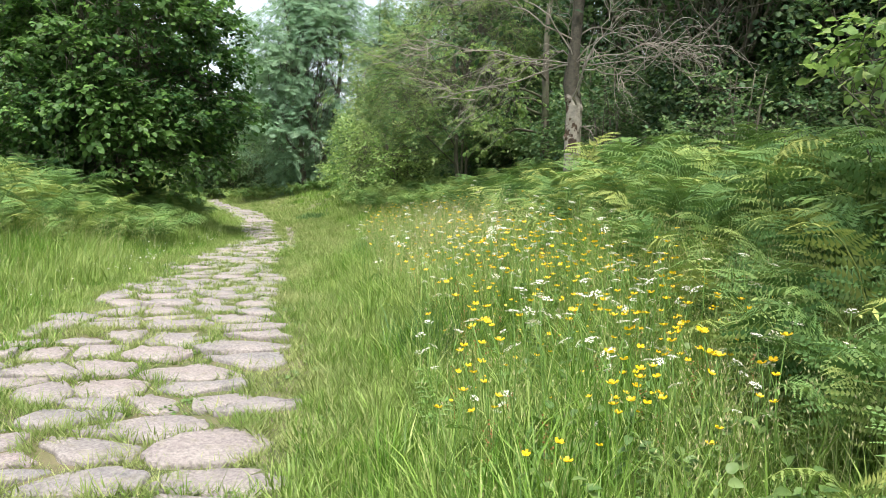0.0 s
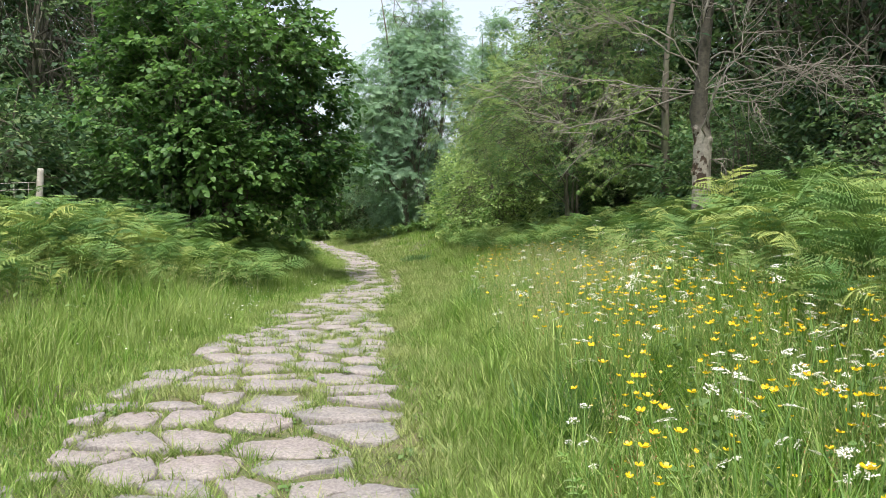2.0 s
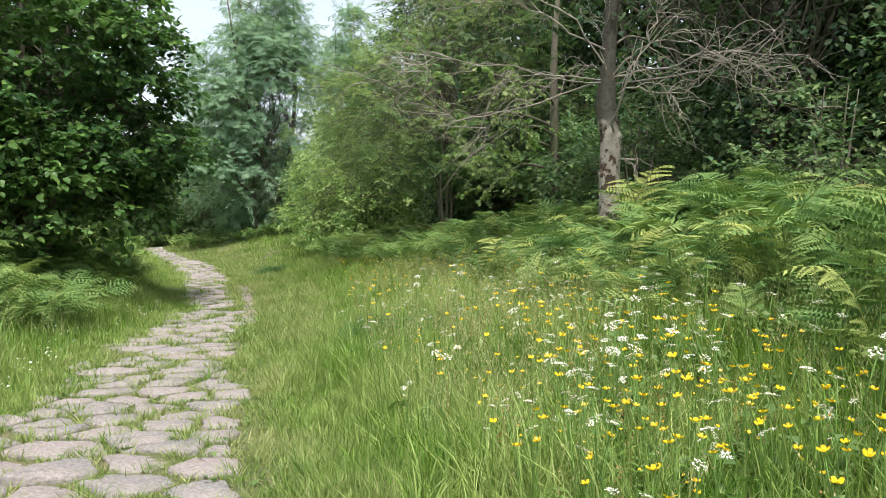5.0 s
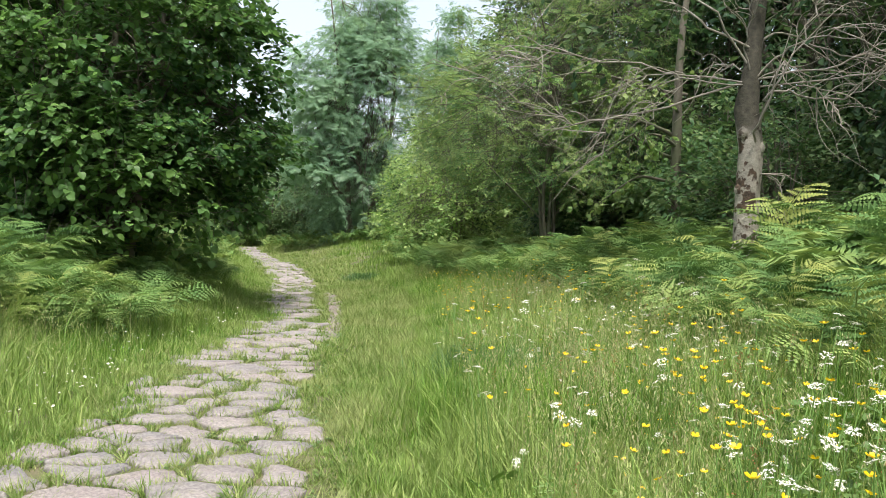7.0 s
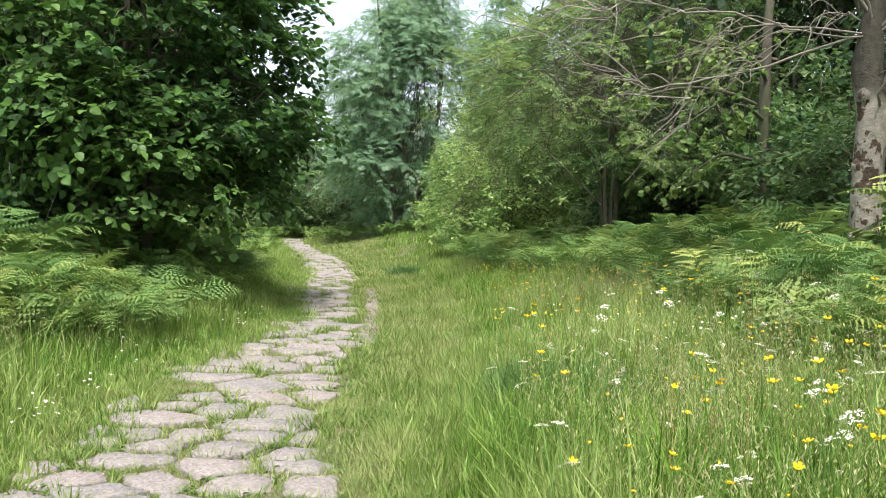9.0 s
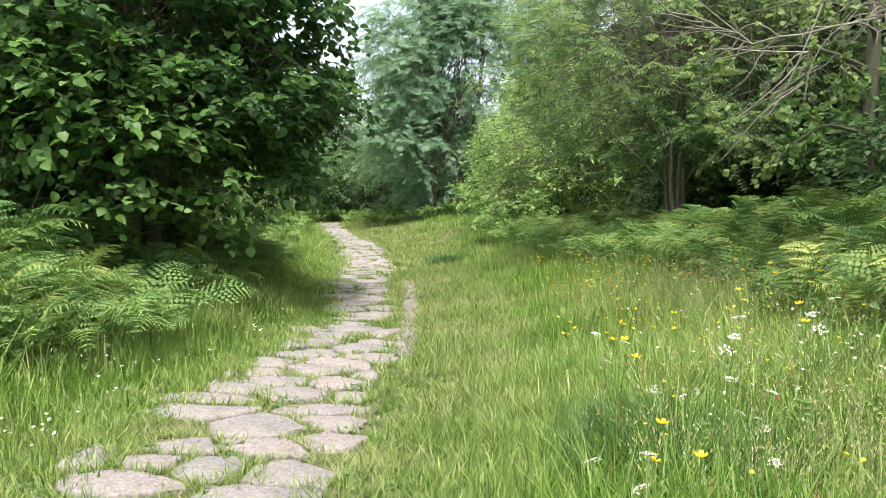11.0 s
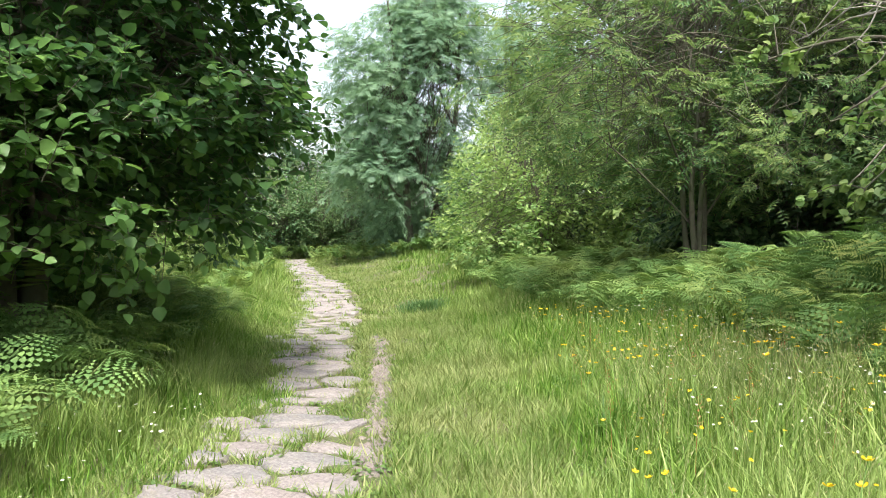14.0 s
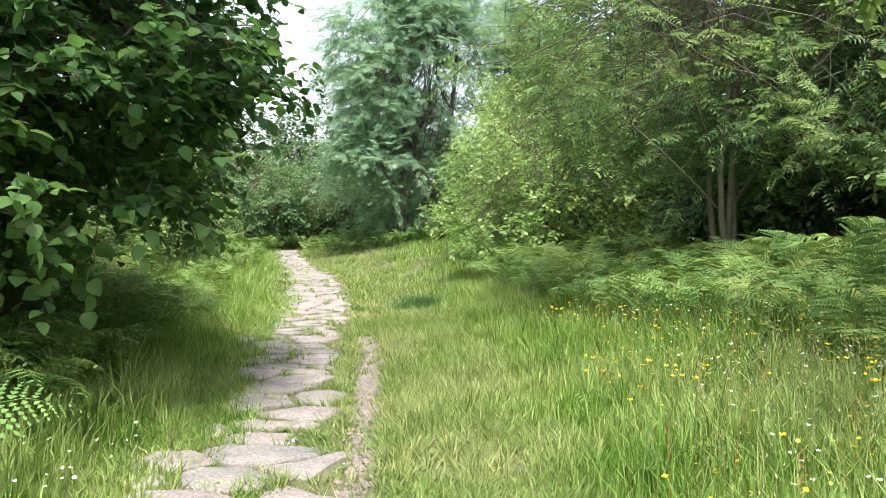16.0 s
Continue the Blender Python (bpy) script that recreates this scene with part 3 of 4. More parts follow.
    tagged(root, "mottled pale-barked tree with bare drooping boughs among the bracken", "tree")


mottled_tree()


# ---- flagstones ----
def clip(poly, p, n):
    """The part of a polygon on the side of p away from n."""
    out = []
    for i in range(len(poly)):
        a, b = poly[i], poly[(i + 1) % len(poly)]
        da, db = (a - p) @ n, (b - p) @ n
        if da <= 0:
            out.append(a)
        if da * db < 0:
            out.append(a + (b - a) * da / (da - db))
    return out


def flag_arrays(ring, g):
    """A worn flag over the outline ring (about the origin): sides, rounded arris, slightly uneven top."""
    n = len(ring)
    span = np.sqrt(np.abs(ring).max(0).prod()) + 1e-6
    tilt = g.normal(0, 0.03, 2)
    rows = [(1.0, -0.10), (1.0, -0.016), (1 - 0.01 / span, -0.003), (1 - 0.03 / span, 0.001), (0.55, 0.004)]
    V = []
    for s, z in rows:
        r = ring * s
        zz = z + (r @ tilt) + (g.normal(0, 0.006, n) if z > -0.05 else 0)
        V.append(np.concatenate([r, np.reshape(zz, (n, 1))], 1))
    V = np.concatenate(V + [np.array([[0, 0, 0.006]])])
    F = []
    for i in range(len(rows) - 1):
        for j in range(n):
            p, q = i * n + j, i * n + (j + 1) % n
            F += [(p, q, q + n), (p, q + n, p + n)]
    k = (len(rows) - 1) * n
    F += [(k + j, k + (j + 1) % n, k + n) for j in range(n)]
    return V, np.array(F)


path_base = tagged(empty_at("pavement", pose(0, 0, 0)), "old footpath of irregular worn sandstone flags with grass in the joints", "path", kind="structure")
# notable large slabs: x, y, half width, half depth
SLABS = [(-1.85, 4.62, 0.58, 0.23), (-2.25, 6.9, 0.34, 0.3), (-1.42, 6.3, 0.32, 0.2), (-0.98, 3.75, 0.28, 0.22), (-1.2, 4.3, 0.32, 0.17),
         (-4.0, 18.0, 0.5, 0.18), (-3.85, 18.9, 0.32, 0.34), (-3.35, 16.9, 0.22, 0.25), (-3.9, 16.55, 0.32, 0.25), (-2.3, 11.5, 0.34, 0.2), (-3.0, 9.0, 0.4, 0.2)]


def flag_seeds(g):
    """Rough courses of flags across the path, jittered."""
    pts = [(x, y, 1.0) for x, y, _, _ in SLABS]
    y = -5.0
    while y < 49:
        row = g.uniform(0.26, 0.44) * (1 if y < 24 else 1.3)
        L, R = float(left_edge(y)), float(right_edge(y))
        x = L - 0.7
        while x < R + 0.9:
            w = g.choice([0.28, 0.42, 0.56, 0.75, 1.0], p=[0.22, 0.3, 0.26, 0.15, 0.07]) * g.uniform(0.85, 1.15) * (1.25 if 13 < y < 24 else 1)
            px, py = x + w / 2, y + g.uniform(-0.13, 0.13)
            if not any(abs(px - a) < hw + 0.1 and abs(py - b) < hd + 0.09 for a, b, hw, hd in SLABS):
                pts.append((px, py, 0.0))
            x += w
        y += row
    return np.array(pts)


def lay_flags():
    g = rng(77)
    pts = flag_seeds(g)
    S = np.array([1.0, 1.45])          # courses lie closer than the flags are long
    flags = []
    for x, y, big in pts:
        L, R = float(left_edge(y)), float(right_edge(y))
        if not (L - 0.05 < x < R + 0.02):
            continue
        f = (x - L) / (R - L)
        loose = 0.25 if (f < 0.22 and 5 < y < 17) else 0.0
        if not big and g.uniform() < loose:
            continue
        c = np.array([x, y])
        near = pts[(np.abs(pts[:, 0] - x) < 1.8) & (np.abs(pts[:, 1] - y) < 1.3)][:, :2]
        poly = [np.array(p) for p in ((-0.75, -0.42), (0.75, -0.42), (0.75, 0.42), (-0.75, 0.42))]
        for q in near:
            d = q - c
            if abs(d).max() < 1e-6:
                continue
            n = d * S * S
            ln = np.linalg.norm(n)
            gap = g.uniform(0.008, 0.05) + 0.01 * (y > 24)
            poly = clip(poly, d * 0.5 - n / ln * gap, n / ln)
            if len(poly) < 3:
                break
        # keep to the path's ragged edge
        if len(poly) > 2:
            poly = clip(poly, np.array([R + g.uniform(-0.12, 0.1) - x, 0]), unit(np.array([1.0, g.normal(0, 0.25)])))
        if len(poly) > 2:
            poly = clip(poly, np.array([L - g.uniform(-0.2, 0.15) - x, 0]), unit(np.array([-1.0, g.normal(0, 0.25)])))
        if len(poly) < 3:
            continue
        poly = np.array(poly)
        # knock the corners off
        nxt = np.roll(poly, -1, 0)
        k = g.uniform(0.07, 0.2, (len(poly), 1))
        half = poly + (nxt - poly) * g.uniform(0.4, 0.6, (len(poly), 1)) + g.normal(0, 0.05, poly.shape) * np.linalg.norm(nxt - poly, axis=1, keepdims=True)
        ring = np.stack([poly + (nxt - poly) * k, half, nxt - (nxt - poly) * k], 1).reshape(-1, 2)
        mid = ring.mean(0)
        ring = (ring - mid) * (1 + g.normal(0, 0.03, (len(ring), 1)))
        if np.ptp(ring[:, 0]) < 0.16 or np.ptp(ring[:, 1]) < 0.13:
            continue
        flags.append((c + mid, ring))
    flags.sort(key=lambda s: (s[0][1] < 2.2, s[0][1]))
    far = []
    for i, (c, ring) in enumerate(flags):
        V, F = flag_arrays(ring, g)
        at = np.array([c[0], c[1], gz(*c) + g.uniform(0.012, 0.034)])
        if i < 300:
            part("flagstone", mesh_of("flagstone", V, F, M_FLAG), path_base, m=pose(*at))
        else:
            far.append((V + at, F))
    if far:
        tagged(part("far_flagstones", mesh_of("far_flagstones", *joined(far), M_FLAG, True), path_base), kind="stuff")
    return [(c[0], c[1], np.ptp(r[:, 0]), np.ptp(r[:, 1]), 0) for c, r in flags]


SPOTS = lay_flags()


# ---- pebbles in the worn runnel beside the flags ----
def gravel_x(y):
    return np.interp(y, [15, 16.6, 18.6, 21, 22.8, 26], [-2.75, -3.0, -3.37, -3.87, -4.3, -5.0])


def pebbles():
    g = rng(88)
    n = 1900
    y = g.uniform(15.6, 22.6, n)
    x = gravel_x(y) + g.normal(0, 0.065, n)
    T = np.array([(-0.5, 0, 0), (0.5, 0.1, 0), (0, -0.5, 0), (0.05, 0.5, 0), (0, 0, 0.35), (0.3, 0.3, 0.2), (-0.3, -0.25, 0.22)])
    F = np.array([(0, 2, 6), (2, 4, 6), (6, 4, 0), (2, 1, 4), (1, 5, 4), (1, 3, 5), (3, 4, 5), (3, 0, 4)])
    a = g.uniform(0, 6.28, n)
    tip = np.stack([np.cos(a), np.sin(a), g.normal(0, 0.15, n)], 1)
    V, F = scatter(T, F, np.stack([x, y, ground_z(x, y) + 0.004], 1), tip, np.tile([0.0, 0, 1], (n, 1)), g.gamma(3, 0.008, n) + 0.01)
    tagged(new("gravel", mesh_of("gravel", V, F, M_PEBBLE)), "strip of loose pale pinkish gravel beside the flags", "gravel", kind="stuff")


pebbles()


# ---- grass ----
def blades(g, x, y, h, w, bend, segs, sink=0.02, heading=None):
    """Curved, tapering blades of grass."""
    n = len(x)
    root = np.stack([x, y, ground_z(x, y) - sink], 1)
    a = g.uniform(0, 2 * np.pi, n) if heading is None else heading
    d = np.stack([np.cos(a), np.sin(a), np.zeros(n)], 1)
    s = np.stack([-np.sin(a), np.cos(a), np.zeros(n)], 1)
    t = g.uniform(0, 2 * np.pi, n)
    s = s * np.cos(t)[:, None] + d * np.sin(t)[:, None] * 0.6
    f = np.linspace(0, 1, segs + 1)
    rows = []
    for k, q in enumerate(f):
        c = root + d * (bend * h * q ** 2)[:, None]
        c[:, 2] += h * (q - 0.35 * bend * q ** 2.5)
        if k < segs:
            ww = (w * (1 - 0.55 * q) * 0.5)[:, None]
            rows += [c - s * ww, c + s * ww]
        else:
            rows.append(c)
    V = np.stack(rows, 1)
    k = V.shape[1]
    F = []
    for i in range(segs - 1):
        F += [(2 * i, 2 * i + 1, 2 * i + 3), (2 * i, 2 * i + 3, 2 * i + 2)]
    F.append((2 * segs - 2, 2 * segs - 1, 2 * segs))
    F = (np.array(F)[None] + (np.arange(n) * k)[:, None, None]).reshape(-1, 3)
    return V.reshape(-1, 3), F


def fern_edge_right(y):
    return np.interp(y, [0, 2, 4, 6, 9, 12, 15, 19, 24, 30], [1.2, 1.4, 1.65, 1.85, 1.55, 1.1, 0.75, 0.1, -1.2, -3.0])


def fern_edge_left(y):
    return np.interp(y, [2, 6, 9, 10, 12, 14, 16, 22, 30, 40], [-5.6, -5.7, -5.7, -5.6, -5.45, -5.5, -5.75, -7.0, -9.6, -13])


def patchy(x, y):
    return 0.5 + 0.5 * np.sin(1.1 * x + 0.5 * y + 1.3 * np.sin(0.7 * y)) * np.cos(0.8 * y - 0.9 * x)


def on_flag(x, y):
    bad = np.zeros(len(x), bool)
    for a, b, w, d, _ in SPOTS:
        bad |= ((x - a) / (w * 0.5)) ** 2 + ((y - b) / (d * 0.5)) ** 2 < 0.62
    return bad


def tufted(g, x, y, reach=0.07, per=13):
    """Draws plants together into tufts: their places, the way each blade leans, and each tuft's vigour."""
    n = len(x)
    k = g.integers(0, max(1, n // per), n)
    ox, oy = g.normal(0, reach, n), g.normal(0, reach, n)
    return x[k] + ox, y[k] + oy, np.arctan2(oy, ox) + g.normal(0, 0.7, n), np.exp(np.clip(g.normal(0, 0.24, n), -0.5, 0.4))[k]


def tall_grass():
    g = rng(91)
    out = []
    # near meadow and far meadow
    for n, y0, y1, segs, w0 in ((60000, 1.2, 7.5, 3, 0.0115), (90000, 7.5, 15, 2, 0.013), (85000, 15, 27, 2, 0.016), (70000, 27, 62, 1, 0.03)):
        y = g.uniform(y0, y1, n)
        lo, hi = verge_edge(y) - 0.35, fern_edge_right(y) + 1.2
        x = lo + (hi - lo) * g.uniform(0, 1, n)
        if y0 > 26:
            x = lo + (10 + 0.1 * (y - 27)) * g.uniform(0, 1, n)
        x, y, heading, vigour = tufted(g, x, y, 0.06 if y0 < 20 else 0.1)
        ramp_in = smooth01((x - verge_edge(y) + 0.3 + 0.3 * (patchy(x * 2.1, y * 2.7) - 0.5)) / 1.3)
        h = (0.09 + 0.43 * ramp_in * (0.55 + 0.45 * patchy(x, y))) * g.uniform(0.55, 1.35, n)
        if y0 > 26:
            h *= 0.8
        h *= np.interp(y, [0, 12, 16, 60], [1.1, 1.0, 0.75, 0.8]) * vigour
        out.append(blades(g, x, y, h, w0 * g.uniform(0.5, 1.5, n), g.uniform(0.08, 0.7, n), segs, heading=heading))
    tagged(new("meadow_grass", mesh_of("meadow_grass", *joined(out), M_GRASS)), "tall fresh green meadow grass beside the path", "grass", kind="stuff")
    out = []
    for n, y0, y1, segs, w0 in ((46000, 2, 16, 2, 0.012), (44000, 16, 28, 2, 0.014), (30000, 28, 60, 1, 0.03)):
        y = g.uniform(y0, y1, n)
        width = 2.4 if y0 < 28 else 5
        x = left_edge(y) + 0.1 + 0.3 * patchy(y * 3.1, y * 1.7) - width * g.uniform(0, 1, n) ** 1.3
        x, y, heading, vigour = tufted(g, x, y, 0.07)
        far_in = smooth01((left_edge(y) - x) / 1.0)
        h = (0.1 + 0.42 * far_in * (0.6 + 0.4 * patchy(x * 1.3, y * 1.1))) * g.uniform(0.4, 1.45, n)
        h = np.where((y > 13) & (y < 23) & (left_edge(y) - x > 0.9), h * 0.7, h) * vigour
        out.append(blades(g, x, y, h, w0 * g.uniform(0.5, 1.5, n), g.uniform(0.1, 0.8, n), segs, heading=heading))
    tagged(new("verge_grass", mesh_of("verge_grass", *joined(out), M_GRASS)), "rough green grass along the foot of the bracken", "grass", kind="stuff")


def short_grass():
    g = rng(92)
    out = []
    for n, y0, y1, w0 in ((150000, 1.2, 13, 0.011), (110000, 13, 25, 0.0135), (60000, 25, 60, 0.03)):
        y = g.uniform(y0, y1, n)
        lo, hi = left_edge(y) - 0.3, verge_edge(y) + 0.35
        x = lo + (hi - lo) * g.uniform(0, 1, n)
        keep = ~on_flag(x, y)
        keep &= ~((np.abs(x - gravel_x(y)) < 0.12) & (y > 15.5) & (y < 22.5) & (g.uniform(0, 1, n) < 0.88))
        inside = (x < right_edge(y)) & (x > left_edge(y))
        keep &= ~(inside & (g.uniform(0, 1, n) < 0.12 * patchy(x * 2.3, y * 2.1) + np.interp(y, [13, 15], [0, 0.4])))
        x, y = x[keep], y[keep]
        x, y, heading, vigour = tufted(g, x, y, 0.028, 9)
        keep = ~on_flag(x, y)
        x, y, heading, vigour = x[keep], y[keep], heading[keep], vigour[keep]
        m = len(x)
        strip = smooth01((x - right_edge(y)) / 0.5)
        h = vigour * (0.045 + 0.055 * patchy(x * 5.3, y * 4.7) + 0.08 * strip * patchy(x * 1.7, y * 1.3)) * g.uniform(0.4, 1.7, m)
        out.append(blades(g, x, y, h, w0 * g.uniform(0.6, 1.5, m), g.uniform(0.3, 1.1, m), 1, 0.006, heading))
    n = 26000
    y = g.uniform(-7, 1.2, n)
    lo, hi = left_edge(y) - 3.0, verge_edge(y) + 3.5
    x = lo + (hi - lo) * g.uniform(0, 1, n)
    keep = ~on_flag(x, y)
    x, y = x[keep], y[keep]
    m = len(x)
    hh = np.where((x > left_edge(y) - 0.2) & (x < verge_edge(y)), 0.06, 0.3) * g.uniform(0.5, 1.4, m)
    back = blades(g, x, y, hh, 0.014 * g.uniform(0.6, 1.4, m), g.uniform(0.2, 0.8, m), 1)
    n = 130000
    x, y = g.uniform(-28, 22, n), g.uniform(-16, 66, n)
    keep = (x < fern_edge_left(y) - 1.0) | (x > fern_edge_right(y) + 1.5) | (y < -6)
    x, y = x[keep], y[keep]
    m = len(x)
    floor = blades(g, x, y, g.uniform(0.12, 0.4, m), 0.035 * g.uniform(0.6, 1.4, m), g.uniform(0.2, 0.9, m), 1)
    tagged(new("rough_grass", mesh_of("rough_grass", *joined([back, floor]), M_GRASS)), "rough green grass under the trees and behind", "grass", kind="stuff")
    tagged(new("trodden_grass", mesh_of("trodden_grass", *joined(out), M_SHORT)), "short trodden yellowish grass in the joints and beside the flags", "grass", kind="stuff")


def seed_heads():
    """Fine flowering grass stalks with pale loose heads."""
    g = rng(93)
    n = 15000
    y = g.uniform(2.5, 26, n)
    lo, hi = verge_edge(y) + 0.5, fern_edge_right(y) + 0.9
    x = lo + (hi - lo) * g.uniform(0, 1, n)
    left = g.uniform(0, 1, n) < 0.22
    x = np.where(left, left_edge(y) - 0.3 - 2.0 * g.uniform(0, 1, n), x)
    keep = g.uniform(0, 1, n) < 0.15 + 0.85 * np.clip(patchy(x * 0.9 + 2, y * 0.6) * 1.6 - 0.5, 0, 1)
    keep &= g.uniform(0, 1, n) < np.interp(y, [11.5, 14.5], [1.0, 0.35])
    x, y = x[keep], y[keep]
    n = len(x)
    h = g.uniform(0.5, 0.85, n) * np.interp(y, [0, 14, 18, 30], [1, 1, 0.8, 0.75])
    st = blades(g, x, y, h, np.full(n, 0.0035), g.uniform(0.05, 0.3, n), 2)
    tops = st[0].reshape(n, -1, 3)[:, -1]
    C = np.repeat(tops, 9, 0)
    off = g.normal(0, 1, C.shape) * np.array([0.018, 0.018, 0.05]) - np.array([0, 0, 0.05])
    tip = np.stack([off[:, 0] * 20, off[:, 1] * 20, np.ones(len(C)) * 0.8], 1)
    hd = scatter(SIMPLE * np.array([0.5, 1, 1]), SIMPLE_F, C + off, tip, g.normal(size=C.shape), g.uniform(0.012, 0.028, len(C)))
    tagged(new("flowering_grass", mesh_of("flowering_grass", *joined([st, hd]), M_SEED)), "thin straw-coloured flowering grass stalks with loose heads", "grass", kind="stuff")


def tufts():
    """Dark bushy tufts that stand out of the meadow."""
    g = rng(96)
    out = []
    for tx, ty, r, hh in ((-0.75, 12.5, 0.5, 0.48), (-0.4, 12.2, 0.45, 0.46), (-4.05, 26.2, 0.45, 0.36), (0.3, 6.3, 0.5, 0.45)):
        n = int(1700 * r / 0.4)
        x, y = tx + g.normal(0, r * 0.45, n), ty + g.normal(0, r * 0.45, n)
        out.append(blades(g, x, y, hh * g.uniform(0.4, 1.2, n), 0.011 * g.uniform(0.6, 1.5, n), g.uniform(0.2, 0.8, n), 3))
    tagged(new("tufted_grass", mesh_of("tufted_grass", *joined(out), M_RUSH)), "dark green tussocks in the meadow", "grass", kind="stuff")
    n = 150
    y = g.uniform(3, 20, n)
    x = verge_edge(y) + 0.6 + (fern_edge_right(y) - verge_edge(y) - 0.3) * g.uniform(0, 1, n)
    st = blades(g, x, y, g.uniform(0.5, 0.72, n), np.full(n, 0.005), g.uniform(0.0, 0.2, n), 2)
    tops = np.repeat(st[0].reshape(n, -1, 3)[:, -1], 30, 0)
    off = g.normal(0, 1, tops.shape) * np.array([0.012, 0.012, 0.0]) - np.stack([np.zeros(len(tops)), np.zeros(len(tops)), g.uniform(-0.02, 0.2, len(tops))], 1)
    hd = scatter(SIMPLE, SIMPLE_F, tops + off, g.normal(size=tops.shape), g.normal(size=tops.shape), g.uniform(0.008, 0.016, len(tops)))
    tagged(new("sorrel", mesh_of("sorrel", *joined([st, hd]), M_SORREL)), "thin rusty red sorrel spikes among the grass", "wild plant", kind="stuff")


tall_grass()
tufts()
short_grass()
seed_heads()


# ---- bracken ----
def frond_arrays(seed, pairs, fine, nodes=8):
    """An arching bracken frond on its stalk, about 1 long from the root, in the plane x = 0."""
    g = rng(600 + seed)
    K = 9
    f = np.linspace(0, 1, K)
    arch = g.uniform(0.75, 1.15)
    P = np.stack([g.normal(0, 0.015, K) * f, 0.75 * f ** 1.7 * arch, np.sin(f * 1.75) * 0.8 - 0.12 * f ** 3], 1)
    out = [tube(P, np.linspace(0.008, 0.0015, K), 3)]
    q = 0.34 + 0.64 * np.linspace(0, 1, pairs) ** 0.9
    C = np.stack([np.interp(q, f, P[:, k]) for k in range(3)], 1)
    t = unit(np.stack([np.gradient(C[:, k]) for k in range(3)], 1))
    ln = 0.34 * (1 - np.linspace(0, 1, pairs)) ** 0.75 + 0.02
    ln *= np.clip(np.linspace(0.7, 1.6, pairs), 0, 1)
    side0 = np.array([1.0, 0, 0])
    V, F = [], []
    for i in range(pairs):
        nrm = unit(np.cross(side0, t[i]))
        for s in (-1, 1):
            d = unit(side0 * s + t[i] * 0.42 + g.normal(0, 0.06, 3) - nrm * 0.0)
            L = ln[i] * g.uniform(0.85, 1.1)
            across = unit(np.cross(nrm, d) + nrm * g.normal(0, 0.35))
            along = lambda u: C[i] + d * L * u - nrm * (0.2 * L * u * u)
            if i < pairs * fine:
                # feathered: slender leaflets set like a comb
                for k in range(nodes):
                    u0, u1 = 0.06 + 0.9 * k / nodes, 0.06 + 0.9 * (k + 0.95) / nodes
                    wd = 0.13 * L * (1 - 0.85 * u0)
                    p0, p1 = along(u0), along(u1)
                    for e in (-1, 1):
                        m = len(V)
                        V += [p0, p1, (p0 + p1) * 0.5 + across * e * wd + d * wd * 0.45]
                        F.append((m, m + 1, m + 2))
            else:
                m = len(V)
                wd = 0.085 * L + 0.004
                V += [C[i], along(0.4) + across * wd, along(1.0), along(0.4) - across * wd]
                F += [(m, m + 1, m + 2), (m, m + 2, m + 3)]
    out.append((np.array(V), np.array(F)))
    return joined(out)


FROND = [frond_arrays(i, 14, 0.85) for i in range(4)]
FROND_MID = [frond_arrays(20 + i, 13, 0.8, 5) for i in range(4)]
FROND_FAR = [frond_arrays(10 + i, 16, 0.0) for i in range(3)]
FROND_MESH = [mesh_of("frond", v, f, M_FROND) for v, f in FROND]


def fern(x, y, size, g, count=7):
    root = empty_at("bracken", pose(x, y, gz(x, y) - 0.02, 0, 0, g.uniform(0, 360)))
    for k in range(count):
        s = size * g.uniform(0.8, 1.15)
        m = pose(g.normal(0, 0.05), g.normal(0, 0.05), 0, g.uniform(-6, 30), g.normal(0, 12), 360 * k / count + g.uniform(-25, 25)) @ Matrix.Diagonal((s * g.uniform(0.8, 1.1), s * 0.9, s * 1.12, 1))
        part("frond", FROND_MESH[int(g.integers(0, 4))], root, m=m)
    return tagged(root, "arching green bracken fern in a dense bank", "fern", "bracken bank")


